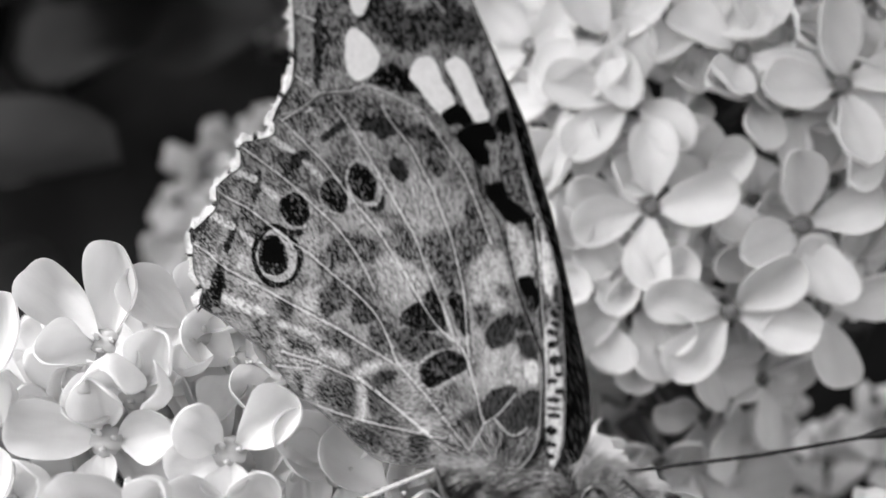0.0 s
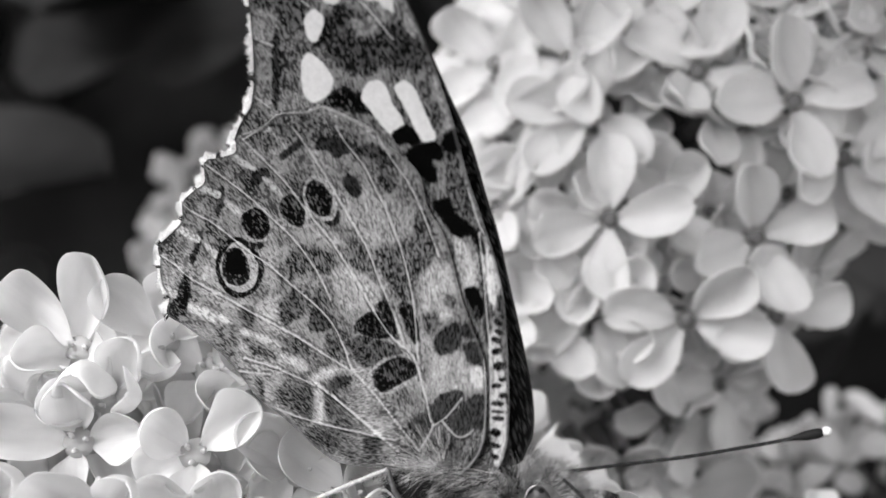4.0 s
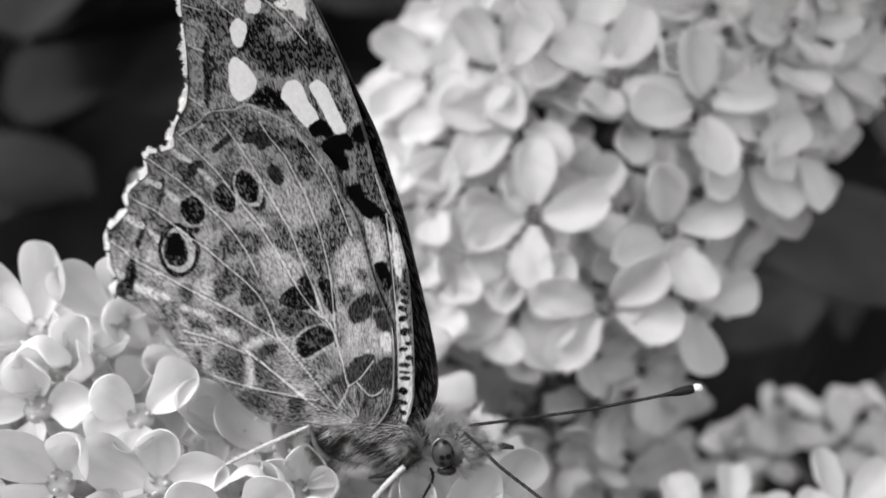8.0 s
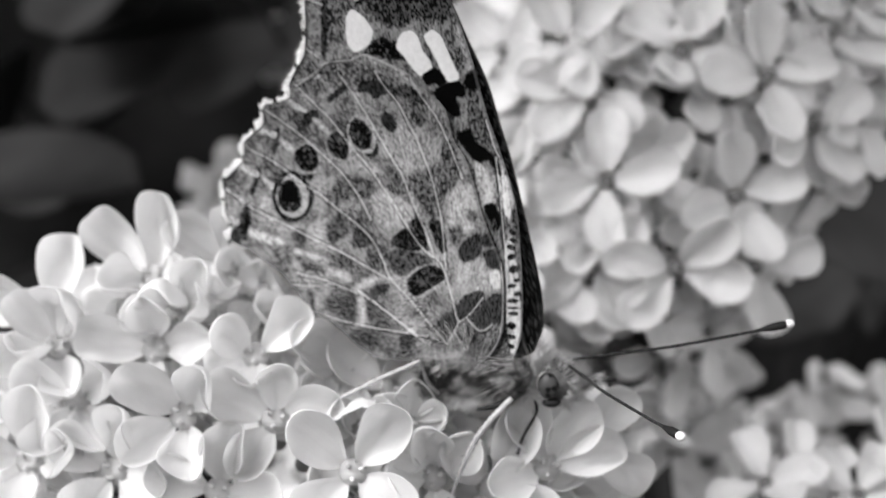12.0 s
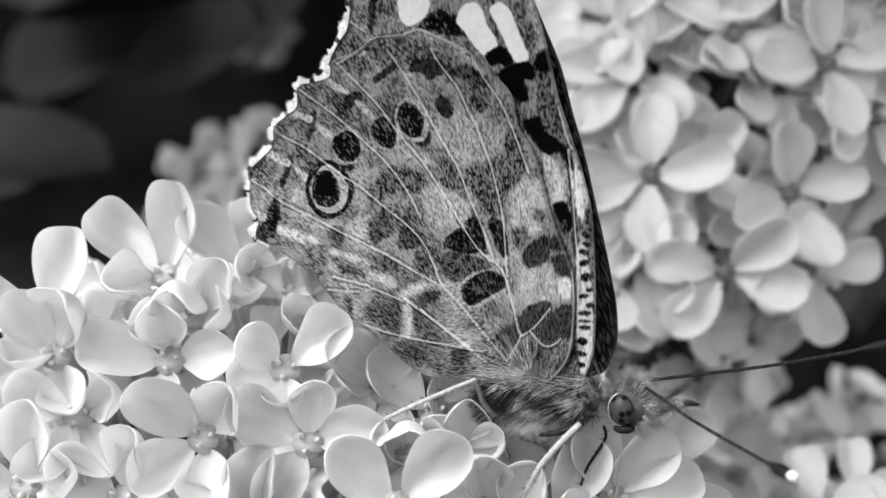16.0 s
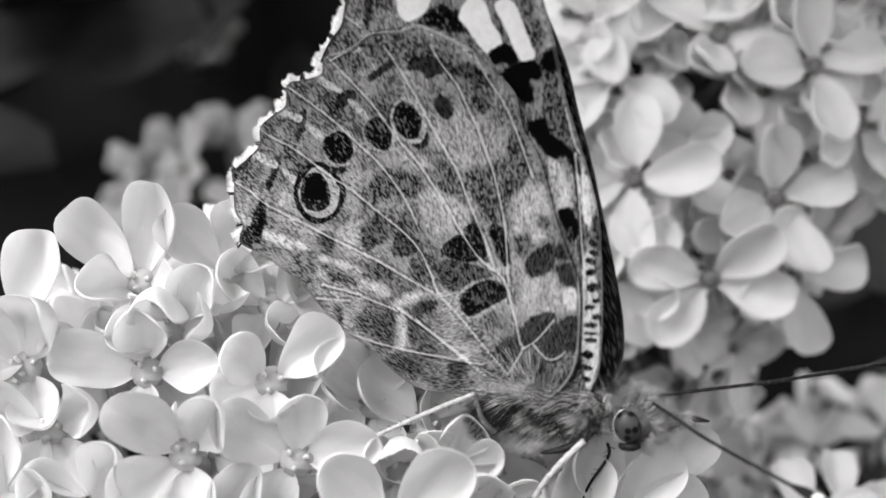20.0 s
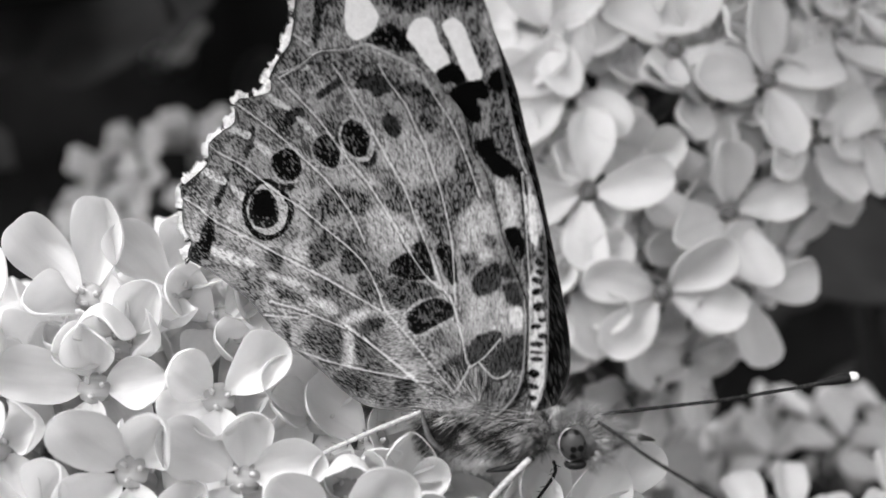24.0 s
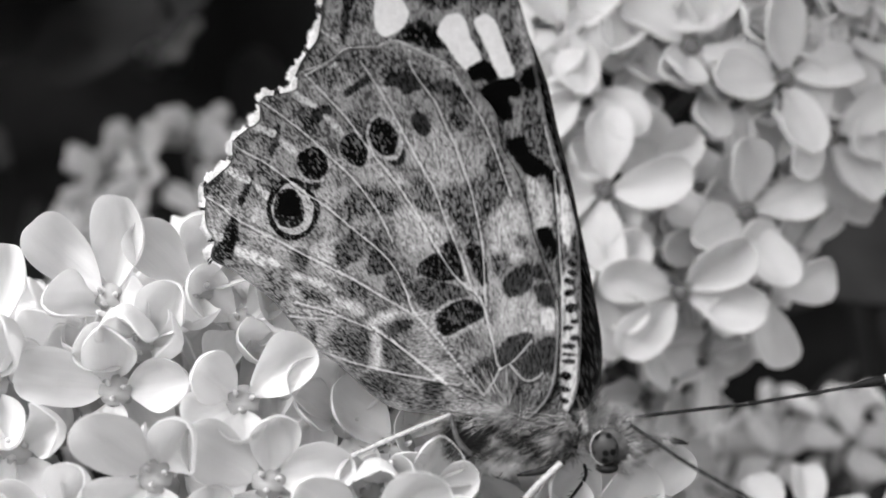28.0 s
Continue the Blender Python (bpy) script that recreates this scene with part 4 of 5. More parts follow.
    # antennae: thin ringed rods with a club and a pale tip
    for pts in ([(8.7, -0.4, -1.5), (12.6, -0.2, -1.05), (16.7, 0, -0.55), (21.0, 0, 0.2), (22.8, 0, 0.55)],
                [(8.7, -0.9, -1.9), (9.9, -3.3, -2.7), (11.0, -6.0, -3.5), (13.2, -10.4, -4.7), (14.5, -13.2, -5.35)]):
        line = smooth_line(pts, 40)
        ant = part("antenna", mesh_of("antenna", *tube([tuple(v * MM) for v in line], [(0.105 + 0.018 * (k % 2)) * MM for k in range(40)], 8), DARK), b, label="thin dark ringed antenna")
        rings = []
        for k in range(2, 38):
            v, d = Vector(line[k]) * MM, (Vector(line[k + 1]) - Vector(line[k - 1])).normalized()
            rings.append(tube([v - d * 0.02 * MM, v + d * 0.02 * MM], 0.122 * MM, 8))
        part("ring", mesh_of("ring", *joined(rings), RING), ant, label="pale bands round the rod")
        tip, d = Vector(line[-1]) * MM, (Vector(line[-1]) - Vector(line[-4])).normalized()
        part("club", mesh_of("club", *tube([tip - d * 0.5 * MM, tip, tip + d * 0.8 * MM, tip + d * 1.5 * MM, tip + d * 1.9 * MM], [0.1 * MM, 0.16 * MM, 0.3 * MM, 0.33 * MM, 0.27 * MM], 12), DARK), ant)
        part("tip", mesh_of("tip", *tube([tip + d * 1.85 * MM, tip + d * 2.1 * MM, tip + d * 2.35 * MM, tip + d * 2.45 * MM], [0.29 * MM, 0.33 * MM, 0.24 * MM, 0.08 * MM], 12), TIP), ant, None, "pale club tip")
    # legs with spines
    for pts, radii, mat, spines in (
        ([(-0.9, 0.6, -3.9), (-1.7, 0.3, -3.0), (-2.15, 0.05, -1.5)], [0.2, 0.2, 0.11], SKIN, 0),
        ([(-2.2, 0.0, -1.45), (-5.2, 0.6, -2.75), (-8.4, 1.2, -4.3), (-10.2, 2.2, -5.6)], [0.13, 0.16, 0.14, 0.08], PALE, 26),
        ([(4.7, -0.9, -4.15), (3.4, -0.5, -4.75), (1.9, 0.0, -5.1)], [0.17, 0.26, 0.08], DARK, 6),
        ([(4.5, -1.0, -4.2), (3.0, -0.9, -5.7), (1.7, -0.6, -7.4), (0.4, 0.3, -10.2), (-0.4, 1.4, -12.6)], [0.2, 0.22, 0.19, 0.14, 0.09], PALE, 34),
        ([(6.2, 1.2, -4.6), (6.3, 1.6, -5.5), (5.2, 3.0, -7.6), (4.8, 4.2, -9.4)], [0.1, 0.11, 0.09, 0.06], DARK, 10),
        ([(0.5, 3.4, -4.0), (-1.5, 5.0, -5.0), (-3.0, 6.0, -7.5)], [0.2, 0.18, 0.1], DARK, 0),
    ):
        line = smooth_line(pts, 18) * MM
        leg = part("leg", mesh_of("leg", *tube([tuple(v) for v in line], np.interp(np.linspace(0, 1, 18), np.linspace(0, 1, len(radii)), radii) * MM, 9), mat), b)
        rows = []
        for k in range(spines):
            i = 2 + k * 15 // spines
            d = (Vector(line[i + 1]) - Vector(line[i])).normalized()
            out = (d.cross(Vector((0, 1, 0))) * (-1 if k % 3 else 1) + Vector((rnd.uniform(-0.4, 0.4), rnd.uniform(-0.6, 0.2), 0))).normalized()
            rows.append((Vector(line[i]), (out + d * 0.9) * 0.42 * MM, Vector((0, 0, 0))))
        if rows:
            tagged(part("bristle", mesh_of("bristle", *strands(rows, 8, 0.03), DARK), leg), kind="stuff")
    # pale fringe of scales along the outer edges, darker where a vein ends
    for outline, first, last, lift, name in ((HIND_OUTLINE, 9, 25, 0.3, "hindwing_fringe"), (FORE_OUTLINE, 0, 10, 0.0, "forewing_fringe")):
        edge = smooth_line(outline, 40 * len(outline), True)[first * 40: last * 40]
        light, dark = [], []
        for k in range(1, len(edge) - 1):
            d = edge[k + 1] - edge[k - 1]
            d = d / (np.hypot(*d) + 1e-9)
            away = -ALONG * d[1] + UP * d[0]
            beat = (k % 80) / 80
            long = (0.33 + 0.08 * math.sin(6.28 * beat - 1.2)) * (0.45 + 1.1 * float(N3(edge[k][0] * 1.3, edge[k][1] * 1.3)))
            for _ in range(7):
                at = on_wing(edge[k][0], edge[k][1], lift + rnd.uniform(-0.06, 0.08)) - away * 0.06 * MM
                way = (away + (ALONG * rnd.uniform(-0.25, 0.25) + UP * rnd.uniform(-0.25, 0.25) + OUT * rnd.uniform(-0.2, 0.3))) * rnd.uniform(0.6, 1.4) * long * MM
                (dark if beat < 0.14 and rnd.random() < 0.8 else light).append((at, way, Vector((0, 0, 0))))
        part(name, mesh_of(name, *strands(light, 9, 0.034), FRINGE), b, label="white fringe of scales")
        part(name, mesh_of(name, *strands(dark, 10, 0.04), DARK), b, label="dark tufts in the fringe")


body_of_butterfly(butterfly)

# ---- lilac ----
def petal_mesh(name, length, width, cup, hood, arch, seed, nu=12, nv=10, rim=1.0):
    """A rounded spoon-shaped petal from its foot along x, its inner face up, with a raised rim."""
    rnd = random.Random(seed)
    skew, wave = rnd.uniform(-0.1, 0.1), rnd.uniform(0, 6.28)
    full = rnd.uniform(1.4, 1.8)
    top, low = [], []
    for i in range(nu + 1):
        u = 0.5 - 0.5 * math.cos(math.pi * (0.12 + 0.88 * i / nu))
        u = (u - 0.035) / 0.965
        s = max(0.0, u) ** full
        wide = max(math.sqrt(max(0.0, 1 - (2 * s - 1) ** 2)) ** 0.9, 0.2 * (1 - 2.0 * u), 0.05)
        for k in range(nv + 1):
            v = math.sin(0.5 * math.pi * (-1 + 2 * k / nv))
            x = length * u
            y = width / 2 * wide * v * (1 + 0.05 * math.sin(7 * u + wave + v)) + skew * length * u * u
            w = v * wide
            edge = 1 - (1 - abs(v) ** 7) * (1 - max(0.0, u) ** 16)
            z = cup * width * w * w * 0.5 * (0.4 + 0.6 * u)
            z += arch * length * (u * u - 0.2 * u) + hood * length * max(0.0, u - 0.45) ** 2 * 1.6
            z += rim * 0.09 * width * edge * min(1, 2 * u) + 0.045 * width * math.sin(5 * u + 2.6 * w + wave) + 0.02 * width * math.sin(9 * u - 6 * w + 2 * wave) + 0.06 * width * w * w * math.sin(6 * u + 1.7 * wave + v)
            z -= 0.07 * width * math.exp(-(w / 0.2) ** 2) * (1 - 0.7 * u)
            z += 0.016 * width * math.cos(7 * w + wave) * math.sin(math.pi * u)
            th = (0.14 + 0.22 * edge) * MM
            top.append((x, y, z + th / 2))
            low.append((x, y, z - th / 2))
    n, w = len(top), nv + 1
    fs = []
    for i in range(nu):
        for k in range(nv):
            a = i * w + k
            fs.append((a, a + w, a + w + 1, a + 1))
            fs.append((n + a + 1, n + a + w + 1, n + a + w, n + a))
    rim = [k for k in range(w)] + [i * w + nv for i in range(1, nu + 1)] + [nu * w + k for k in range(nv - 1, -1, -1)] + [i * w for i in range(nu - 1, 0, -1)]
    for a, c in zip(rim, rim[1:] + rim[:1]):
        fs.append((a, c, n + c, n + a))
    return mesh_of(name, top + low, fs, PETAL)


PETALS = [petal_mesh("petal", 5.6 * MM, 3.9 * MM, c, h, a, s, 16, 16, 1.7) for s, (c, h, a) in enumerate([
    (1.2, 0.8, 0.0), (1.0, 0.6, -0.2), (1.7, 1.0, 0.0), (0.9, 0.9, -0.35), (1.4, 1.3, 0.05), (1.1, 0.45, -0.15), (2.0, 0.8, -0.1), (1.0, 1.15, -0.3), (1.5, 0.5, -0.3)])]
FAR_PETALS = [petal_mesh("petal", 6.3 * MM, 4.2 * MM, c, h, a, s + 20, 9, 8, 0.8) for s, (c, h, a) in enumerate([
    (0.5, 0.3, 0.0), (0.4, 0.2, -0.15), (0.8, 0.45, 0.05), (0.3, 0.3, -0.25), (1.0, 0.6, -0.1), (0.6, 0.1, -0.3)])]
TUBE = mesh_of("tube", *tube([(0, 0, -9 * MM), (0.3 * MM, 0, -5 * MM), (0, 0, -1.2 * MM), (0, 0, 0.1 * MM)], [0.9 * MM, 0.8 * MM, 0.9 * MM, 1.2 * MM], 10), THROAT)
# far tubes carry the throat's shade in their colour
FAR_TUBE = mesh_of("tube", *tube([(0, 0, -8 * MM), (0, 0, -1.2 * MM), (0, 0, 0.25 * MM)], [0.7 * MM, 0.65 * MM, 0.75 * MM], 8), SHADED_THROAT)
ANTHERS = [mesh_of("anther", *tube([(0, 0, -0.5 * MM), (0.05 * MM, 0, 0.4 * MM), (0.2 * MM, 0, 1.0 * MM)], [0.12 * MM, 0.22 * MM, 0.12 * MM], 7), ANTHER)]


def facing(at, way, spin):
    """A pose with z along way; spin turns it round that."""
    z = Vector(way).normalized()
    x = Vector((1, 0, 0)) - z * z.x
    x = x.normalized() if x.length > 0.2 else Vector((0, 1, 0)).cross(z).normalized()
    m = Matrix((x, z.cross(x), z)).transposed().to_4x4()
    return Matrix.Translation(at) @ m @ pose(0, 0, 0, 0, 0, spin)


def floret(parent, at, way, spin, size, rnd, near=True, petals=()):
    """One four-petalled lilac flower: its tube, with petals and anthers on it."""
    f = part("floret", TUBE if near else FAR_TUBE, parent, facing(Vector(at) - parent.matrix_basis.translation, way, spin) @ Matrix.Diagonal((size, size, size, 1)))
    bank = PETALS if near else FAR_PETALS
    for k in range(4):
        turn, long, tilt = petals[k] if petals else (90 * k + rnd.uniform(-9, 9), 1.0, rnd.uniform(-30, 4) if near else rnd.uniform(-24, 8))
        roll = rnd.uniform(-8, 8) if petals else rnd.uniform(-14, 14)
        part("petal", rnd.choice(bank), f, pose(0, 0, 0, 0, 0, turn) @ pose(0.7 * MM, 0, 0, roll, tilt, 0) @ Matrix.Diagonal((long, 0.5 + 0.5 * long, long, 1)))
    if near and (size > 0.89 and petals or rnd.random() < 0.3):
        for k in range(3):
            a = radians(k * 120 + 20)
            part("anther", ANTHERS[0], f, pose(0.6 * MM * math.cos(a), 0.6 * MM * math.sin(a), 0, 0, 0, k * 120 + rnd.uniform(-40, 40)))
    return f


def spread(n):
    """n even directions over a sphere."""
    g = math.pi * (3 - math.sqrt(5))
    for i in range(n):
        z = 1 - 2 * (i + 0.5) / n
        r = math.sqrt(1 - z * z)
        yield Vector((r * math.cos(g * i), r * math.sin(g * i), z))


def panicle(label, centre, axes, count, seed, near=True, given=(), keep=None, gap=7.0, size=1.0, foot=None):
    """A lilac flower head: a stem with florets all over an ellipsoid (millimetres)."""
    rnd = random.Random(seed)
    c = Vector(centre) * MM
    p = thing("lilac_flower_head", c, label, "flower", "lilac flower heads")
    a, b, d = [Vector(v) * MM for v in axes]
    low = Vector(foot) * MM - c if foot else Vector((0.02, 0.05, -0.75)) - c
    stem = [Vector((0, 0, 0)), Vector((0, 0, 0)).lerp(low, 0.12) + Vector((0.004, 0.006, -0.01)), Vector((0, 0, 0)).lerp(low, 0.5) + Vector((0.006, 0.01, 0)), low]
    part("stem", mesh_of("stem", *tube([tuple(v) for v in smooth_line(stem, 16)], np.linspace(1.6, 3.5, 16) * MM, 10), STEM), p)
    placed = []
    for x, y, z, spin, k, way, *petals in given:
        at = Vector((x, y, z)) * MM
        placed.append(at)
        floret(p, at, way, spin, k * size, rnd, near, petals[0] if petals else ())
    for w in spread(count):
        w = (w + Vector([rnd.uniform(-0.09, 0.09) for _ in range(3)])).normalized()
        at = c + (a * w.x + b * w.y + d * w.z) * (rnd.uniform(0.88, 0.98) if near else rnd.uniform(0.9, 1.05))
        if keep and not keep(at / MM):
            continue
        if any((at - o).length < gap * MM for o in placed):
            continue
        placed.append(at)
        out = (a.normalized() * (w.x / a.length) + b.normalized() * (w.y / b.length) + d.normalized() * (w.z / d.length)).normalized()
        out = (out + Vector([rnd.uniform(-0.26, 0.26) for _ in range(3)])).normalized()
        floret(p, at, out, rnd.uniform(0, 90), size * rnd.uniform(0.85, 1.08), rnd, near)
    return p


HEAD_AT = Vector((-18, 30, -22))


def near_given():
    """The florets of the near head that face outwards: place in millimetres, then the turn, length and lift of each petal."""
    rows = []

    def bloom(x, y, z, *petals):
        way = (Vector((x, y, z)) - HEAD_AT).normalized() * 0.3 + Vector((0.02, -0.9, 0.12))
        rows.append((x, y, z, 0, 1.0, way, petals))

    bloom(-13.2, 1.5, -5.8, (10, 1, -18), (88, 0.85, -28), (158, 1.12, -14), (238, 0.95, -4))
    bloom(-20.0, 0.8, -5.4, (143, 1.1, -18), (215, 1.05, -12), (282, 1.05, -12), (48, 1, -32))
    bloom(-15.0, 4, -1.1, (150, 0.85, -38), (38, 1.05, -15), (205, 0.7, -10), (275, 0.7, -20))
    bloom(-23.3, 6.5, -0.7, (176, 1.15, -12), (5, 1, -20), (92, 0.95, -48), (268, 0.6, 5))
    bloom(-31.2, 7, -0.4, (58, 1.15, -30), (198, 1.15, -10), (125, 1, -25), (290, 1, -10))
    bloom(-29.2, 5, -4.3, (160, 0.95, -22), (22, 0.95, -22), (250, 1, -5), (302, 1, -5))
    bloom(-24.5, 11, 5.1, (72, 1.15, -8), (140, 1.2, -8), (205, 0.9, -40), (322, 0.95, -40))
    bloom(-32.3, 10, 1.7, (80, 1.25, -5), (165, 1.2, -12), (255, 1, -20), (350, 0.9, -30))
    bloom(-21.8, 8, 2.1, (55, 1, -38), (98, 1, -62), (350, 0.8, -30), (195, 0.9, -30))
    bloom(-18.6, 12, 5.7, (30, 1.1, -15), (140, 1.1, -15), (75, 1, -30), (270, 0.8, -30))
    bloom(-15.6, 12.5, 3.5, (40, 0.95, -28), (155, 0.95, -30), (340, 0.95, -20), (250, 0.8, -20))
    bloom(-12.4, 12.5, 2.3, (110, 0.9, -20), (20, 0.9, -30), (200, 0.9, -20), (290, 0.8, -20))
    bloom(-8.5, 7, -2.7, (135, 1.05, -18), (168, 0.8, -32), (70, 0.9, -30), (285, 0.8, -10))
    bloom(-6.7, 3, -6.7, (95, 0.72, -48), (165, 0.7, -40), (10, 0.7, -40), (270, 0.7, -10))
    bloom(-3.6, 3.5, -6.6, (75, 0.8, -42), (150, 0.7, -45), (0, 0.75, -30), (270, 0.7, -10))
    bloom(-7.1, -1.5, -9.4, (142, 1.15, -18), (50, 1.25, -18), (225, 1.1, -10), (318, 1.1, -10))
    bloom(-1.5, 2, -10.3, (105, 0.95, -30), (40, 0.9, -30), (180, 0.9, -30), (280, 0.9, -10))
    bloom(3.0, 3.5, -11.2, (62, 1.1, -6), (140, 1, -12), (240, 1, -10), (330, 1, -10))
    bloom(7.1, 4, -9.8, (120, 1.15, -12), (60, 1.1, -20), (15, 1.1, -15), (200, 1, -15))
    bloom(2.1, 9, -7.2, (100, 1, -20), (20, 1, -20), (190, 1, -20), (290, 1, -10))
    bloom(-5.1, 6.5, -4.2, (148, 1.1, -10), (55, 1.1, -10), (235, 1, -10), (330, 1, -10))
    bloom(-1.4, 7.5, -5.8, (140, 1, -10), (40, 1, -10), (220, 1, -10), (310, 1, -10))
    bloom(10.5, 9, -8.7, (140, 1, -15), (60, 1, -20), (220, 1, -10), (320, 1, -10))
    bloom(-32.3, 3, -8.9, (80, 1.1, -20), (165, 1, -15), (0, 1, -20), (270, 1, -10))
    bloom(-25.6, 2, -9.6, (60, 1, -20), (150, 1, -15), (240, 1, -20), (330, 1, -10))
    bloom(-17.4, 0.5, -11.0, (75, 1, -20), (165, 1, -15), (250, 1, -20), (350, 1, -10))
    return rows


def tall_given():
    """The florets of the tall head behind that face the open side."""
    rows = []

    def bloom(x, y, z, *petals):
        rows.append((x, y, z, 0, 1.08, Vector((0.02 * (x - 20), -1, 0.02 * (z - 12))), petals))

    bloom(14.3, 46.4, 14.3, (88, 1.05, -8), (4, 1.1, -8), (192, 1, -10), (265, 1, -8))
    bloom(21.1, 45.9, 5.2, (162, 1.05, -8), (42, 1.1, -14), (345, 1.05, -6), (228, 1.05, -8))
    bloom(31.0, 48, 24.9, (105, 1.05, -12), (190, 1.1, -10), (282, 1.1, -12), (15, 1.05, -10))
    bloom(22.5, 49, 27.8, (150, 1, -12), (62, 1.05, -10), (245, 0.9, -30), (330, 1.05, -10))
    bloom(12.9, 49, 23.8, (165, 1.1, -8), (85, 1, -12), (222, 1.1, -6), (320, 1, -14))
    bloom(27.6, 48, 12.6, (100, 1, -15), (20, 1.05, -10), (200, 1, -12), (290, 1.05, -10))
    bloom(12.8, 48, 5.9, (120, 1, -12), (35, 1, -15), (205, 1, -10), (300, 1, -12))
    bloom(29.6, 50, 5.4, (110, 1, -15), (15, 1, -10), (190, 1, -12), (280, 1, -10))
    bloom(9.3, 51, 18.4, (80, 1, -12), (350, 1, -12), (170, 1, -12), (260, 1, -12))
    bloom(35.7, 50, 19.9, (120, 1, -12), (30, 1, -12), (210, 1, -12), (300, 1, -12))
    for k, (x, y, z) in enumerate([(13, 49, 4.5), (41, 53, 20.9), (31.5, 50, 24.6), (10.9, 50, 29), (18.5, 51, 32), (7.3, 51, 24.5), (38.3, 54, 30), (45.4, 57, 28.7), (4, 54, 29)]):
        rows.append((x, y, z, 37 * k % 90, 0.98 + 0.02 * (k % 5), Vector((0.03 * (x - 20), -1, 0.02 * (z - 12))), ()))
    return rows


panicle("pale lilac flower head in bloom under the butterfly", HEAD_AT, ((32, 0, 0), (0, 32, 0), (0, 0, 28)), 520, 11, True, near_given(), lambda v: v.z > -36 and v.y < 50, 4.5, 0.9)
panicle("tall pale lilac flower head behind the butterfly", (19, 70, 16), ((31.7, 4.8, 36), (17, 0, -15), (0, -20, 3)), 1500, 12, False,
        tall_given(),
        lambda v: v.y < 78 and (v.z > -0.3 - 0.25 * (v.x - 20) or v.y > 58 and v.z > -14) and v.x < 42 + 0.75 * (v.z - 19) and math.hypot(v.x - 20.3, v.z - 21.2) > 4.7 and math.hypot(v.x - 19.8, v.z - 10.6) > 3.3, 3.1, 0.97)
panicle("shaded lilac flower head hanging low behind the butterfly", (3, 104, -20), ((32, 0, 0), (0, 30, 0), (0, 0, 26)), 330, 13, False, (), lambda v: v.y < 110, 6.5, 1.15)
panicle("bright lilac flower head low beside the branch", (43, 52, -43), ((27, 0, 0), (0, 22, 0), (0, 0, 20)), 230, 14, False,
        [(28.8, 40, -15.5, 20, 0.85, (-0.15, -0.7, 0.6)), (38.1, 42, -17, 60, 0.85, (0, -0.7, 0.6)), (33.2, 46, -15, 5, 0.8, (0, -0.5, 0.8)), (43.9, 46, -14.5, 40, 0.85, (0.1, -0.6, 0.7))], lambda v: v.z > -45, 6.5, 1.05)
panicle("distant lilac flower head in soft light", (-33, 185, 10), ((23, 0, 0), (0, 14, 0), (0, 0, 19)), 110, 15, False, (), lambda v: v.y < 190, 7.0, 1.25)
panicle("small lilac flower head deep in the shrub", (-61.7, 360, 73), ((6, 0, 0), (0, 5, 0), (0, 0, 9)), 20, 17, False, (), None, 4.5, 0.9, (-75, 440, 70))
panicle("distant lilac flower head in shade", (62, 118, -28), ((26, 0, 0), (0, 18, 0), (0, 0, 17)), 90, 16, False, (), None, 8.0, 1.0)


# ---- foliage and ground ----
def leaf_mesh(name, length, width, seed):
    rnd = random.Random(seed)
    vs, fs = [], []
    nu, nv = 12, 6
    for i in range(nu + 1):
        u = i / nu
        half = width / 2 * (math.sin(math.pi * u ** 0.62) ** 0.85 if 0 < u < 1 else 0.02)
        for k in range(nv + 1):
            v = -1 + 2 * k / nv
            vs.append((length * u, half * v, 0.18 * half * abs(v) - 0.25 * length * u * u * 0.5 + 0.01 * length * math.sin(9 * u + 2 * v + seed)))
    w = nv + 1
    n = len(vs)
    vs += [(x, y, z - 0.4 * MM) for x, y, z in vs]
    for i in range(nu):
        for k in range(nv):
            a = i * w + k
            fs.append((a, a + w, a + w + 1, a + 1))
            fs.append((n + a + 1, n + a + w + 1, n + a + w, n + a))
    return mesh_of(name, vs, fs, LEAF)


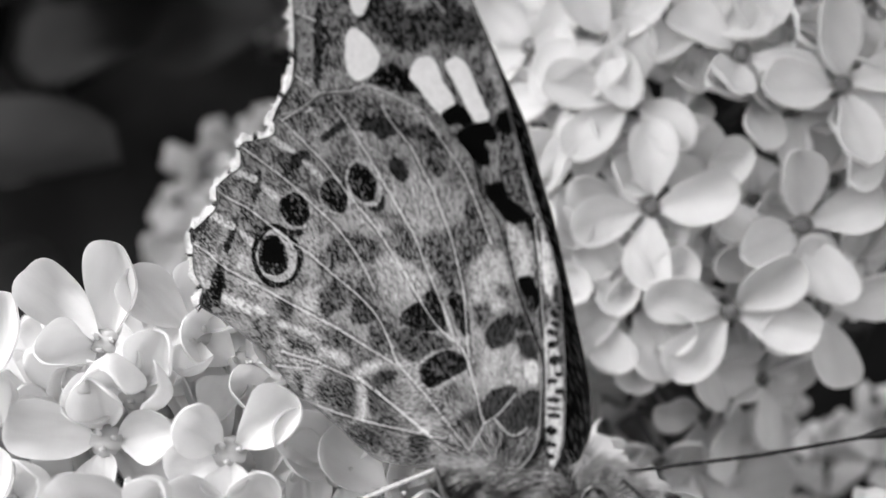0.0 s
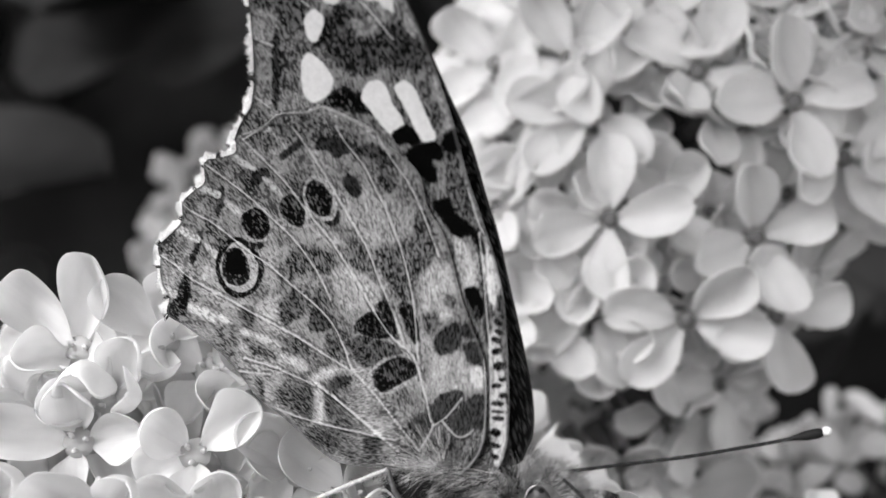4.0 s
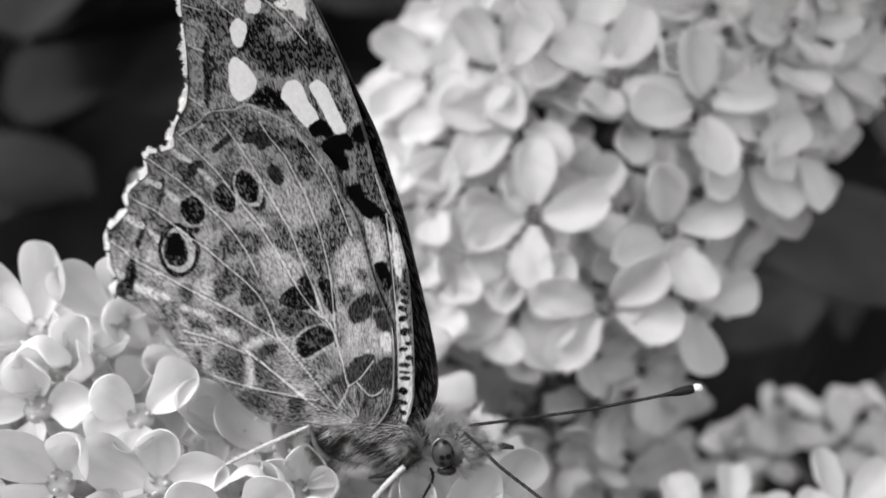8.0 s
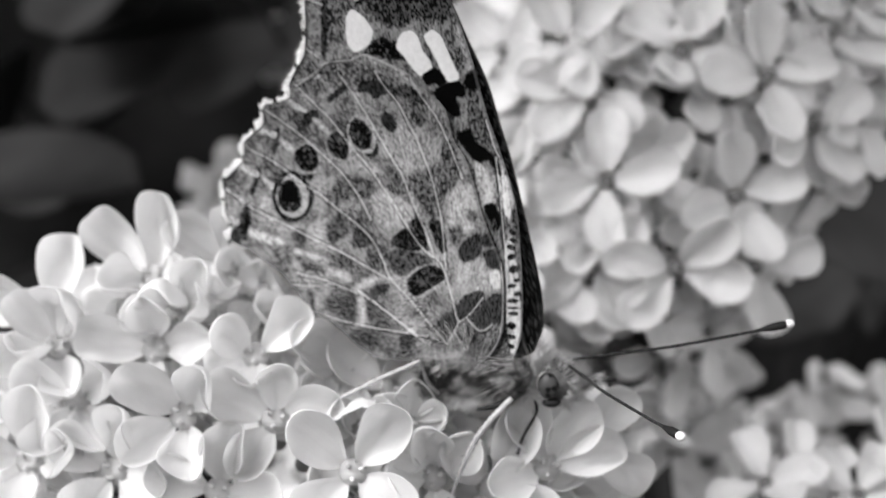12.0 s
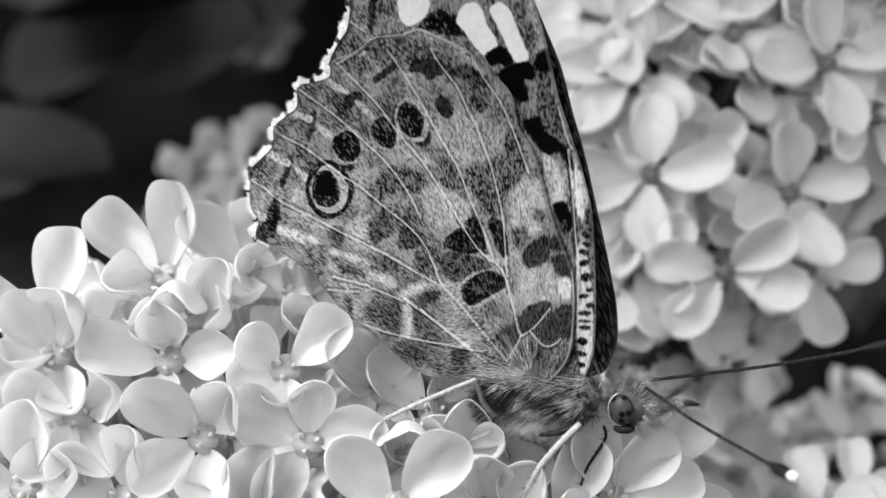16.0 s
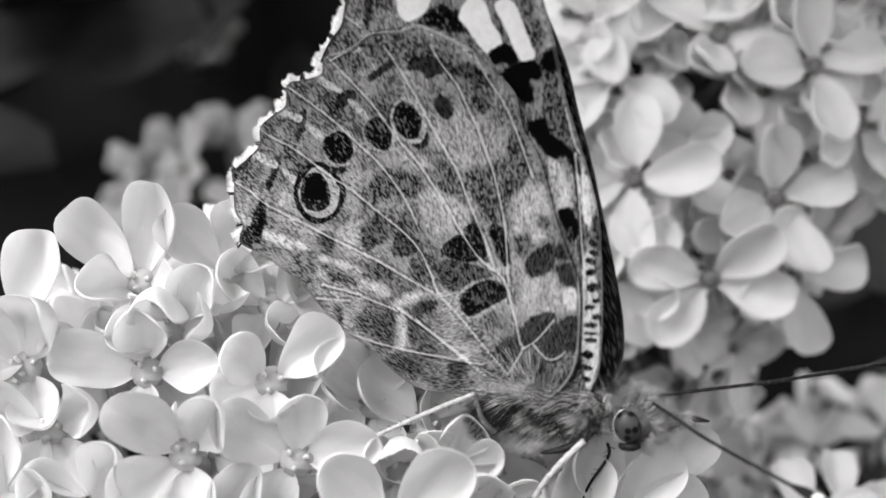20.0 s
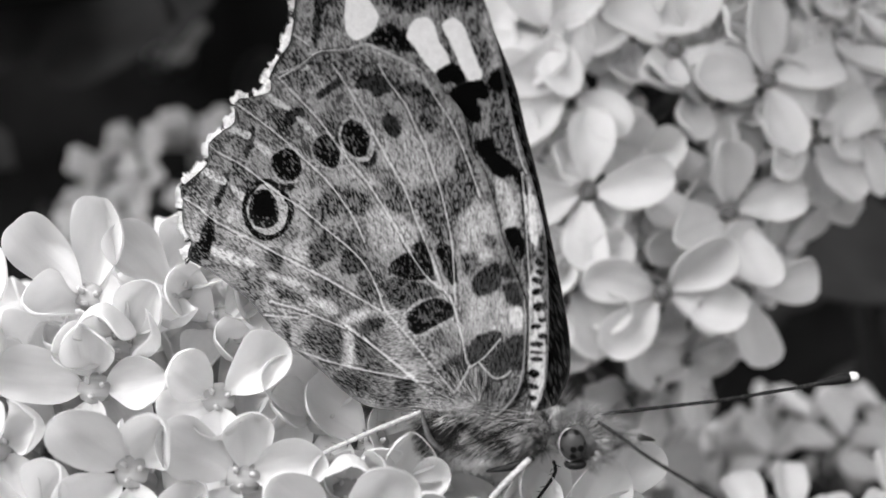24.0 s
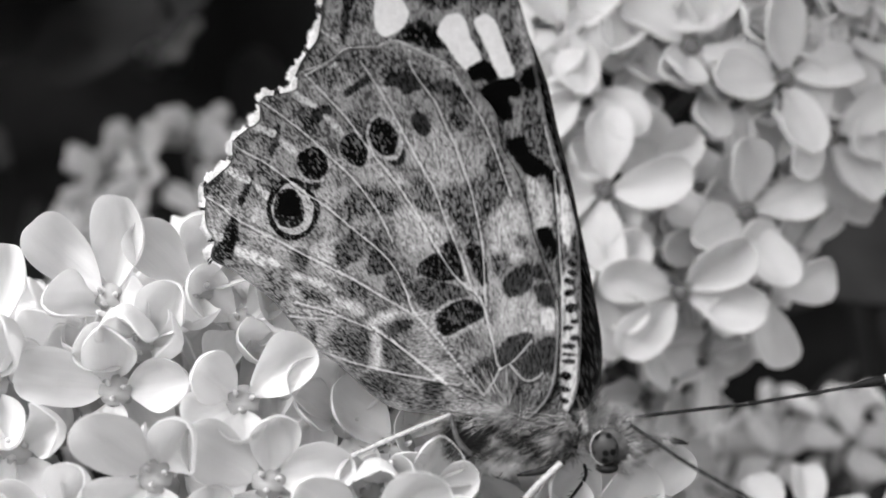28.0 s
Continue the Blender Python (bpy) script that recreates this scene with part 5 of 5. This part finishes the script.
def build_foliage():
    rnd = random.Random(77)
    bank = [leaf_mesh("leaf", 62 * MM, 40 * MM, s) for s in range(4)]
    shrub = thing("lilac_shrub", (0.0, 0.25, -0.75), "dark lilac shrub with broad leaves in shade", "shrub")
    base = shrub.matrix_basis.translation
    for k in range(7):
        x = -0.15 + 0.055 * k
        line = smooth_line([(x * 0.4, 0, 0), (x * 0.9, rnd.uniform(-0.02, 0.03), 0.35), (x * 1.4, rnd.uniform(0.0, 0.05), 0.66)], 12)
        part("branch", mesh_of("branch", *tube([tuple(v) for v in line], np.linspace(5, 2, 12) * MM, 8), STEM), shrub)
    for x, y, z, way, spin, k in [(-72, 215, 24, (0.1, -0.35, 0.95), 176, 1.25), (-86, 215, -2, (-0.3, -0.5, 0.8), 160, 0.9), (-20, 170, 60, (0.3, -0.5, 0.8), 200, 0.9), (52, 150, 10, (0.2, -0.6, 0.7), 20, 0.8), (-103, 270, 64, (-0.3, -0.75, 0.6), 80, 0.8), (-90, 300, 74, (-0.3, -0.75, 0.6), 130, 0.9), (-84, 300, 51, (-0.3, -0.75, 0.6), 30, 0.75), (-93, 260, 29, (-0.3, -0.75, 0.6), 160, 0.6), (-126, 330, 54, (-0.3, -0.75, 0.6), 20, 1), (-39, 300, 75, (-0.3, -0.75, 0.6), 60, 0.8), (-17, 280, 70, (-0.3, -0.75, 0.6), 100, 0.8)]:
        part("leaf", bank[0], shrub, facing(Vector((x, y, z)) * MM - base, way, spin) @ Matrix.Diagonal((k, k, k, 1)))
    for k in range(290):
        at = Vector((rnd.uniform(-0.24, 0.24), rnd.uniform(0.2, 0.42), rnd.uniform(-0.16, 0.34)))
        way = Vector((rnd.uniform(-1, 1), rnd.uniform(-1, 0.3), rnd.uniform(0.1, 1)))
        part("leaf", rnd.choice(bank), shrub, facing(at - base, way, rnd.uniform(0, 360)) @ Matrix.Scale(rnd.uniform(0.3, 1.0), 4))
    # unseen leaves added over and behind it to block the sky, too many to count
    pieces = []
    for k in range(190):
        at = Vector((rnd.uniform(-0.4, 0.4), rnd.uniform(0.17, 0.5), rnd.uniform(0.2, 0.42)))
        way = Vector((rnd.uniform(-1, 1), rnd.uniform(-1, 0.3), rnd.uniform(0.1, 1)))
        m = facing(at, way, rnd.uniform(0, 360)) @ Matrix.Scale(rnd.uniform(1.4, 2.2), 4)
        me = rnd.choice(bank)
        pieces.append(([tuple(m @ v.co) for v in me.vertices], [tuple(f.vertices) for f in me.polygons]))
    # out-of-view leaves added to keep sun off the distant flower head
    for k in range(40):
        at = Vector((rnd.uniform(-0.15, -0.07), rnd.uniform(0.06, 0.14), rnd.uniform(0.1, 0.13)))
        way = Vector((rnd.uniform(-0.6, 0.6), rnd.uniform(-0.8, 0.4), 1))
        m = facing(at, way, rnd.uniform(0, 360)) @ Matrix.Scale(rnd.uniform(0.6, 1.0), 4)
        me = rnd.choice(bank)
        pieces.append(([tuple(m @ v.co) for v in me.vertices], [tuple(f.vertices) for f in me.polygons]))
    # out-of-view leaves added in the sun's path to shade the tall head
    for k in range(105):
        at = Vector((rnd.uniform(-0.072, 0.03), rnd.uniform(-0.072, 0.01), rnd.uniform(0.115, 0.15)))
        way = Vector((rnd.uniform(-0.6, 0.6), rnd.uniform(-0.8, 0.4), 1))
        m = facing(at, way, rnd.uniform(0, 360)) @ Matrix.Scale(rnd.uniform(0.4, 0.75), 4)
        me = rnd.choice(bank)
        pieces.append(([tuple(m @ v.co) for v in me.vertices], [tuple(f.vertices) for f in me.polygons]))
    tagged(new("foliage", mesh_of("foliage", *joined(pieces), LEAF)), "dense dark lilac leaves added overhead, out of view, to cast shade", "foliage", kind="stuff")
    return shrub


build_foliage()

ground = tagged(new("ground", mesh_of("ground", [(-60, -60, -0.75), (60, -60, -0.75), (60, 60, -0.75), (-60, 60, -0.75)], [(0, 1, 2, 3)], SOIL, False)),
                "bare dark soil under the shrub", "ground", kind="structure")
# plain sheet added to close the view; its dark colour stands for shade
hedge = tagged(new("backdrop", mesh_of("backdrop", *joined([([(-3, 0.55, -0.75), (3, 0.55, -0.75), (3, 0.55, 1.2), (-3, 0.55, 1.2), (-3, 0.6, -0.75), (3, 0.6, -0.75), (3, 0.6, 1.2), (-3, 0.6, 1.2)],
    [(0, 1, 2, 3), (5, 4, 7, 6), (3, 2, 6, 7), (4, 0, 3, 7), (1, 5, 6, 2)])]), SHADE_SHEET, False)), "near-black sheet added far behind the shrub as deep shade", "hedge", kind="structure")
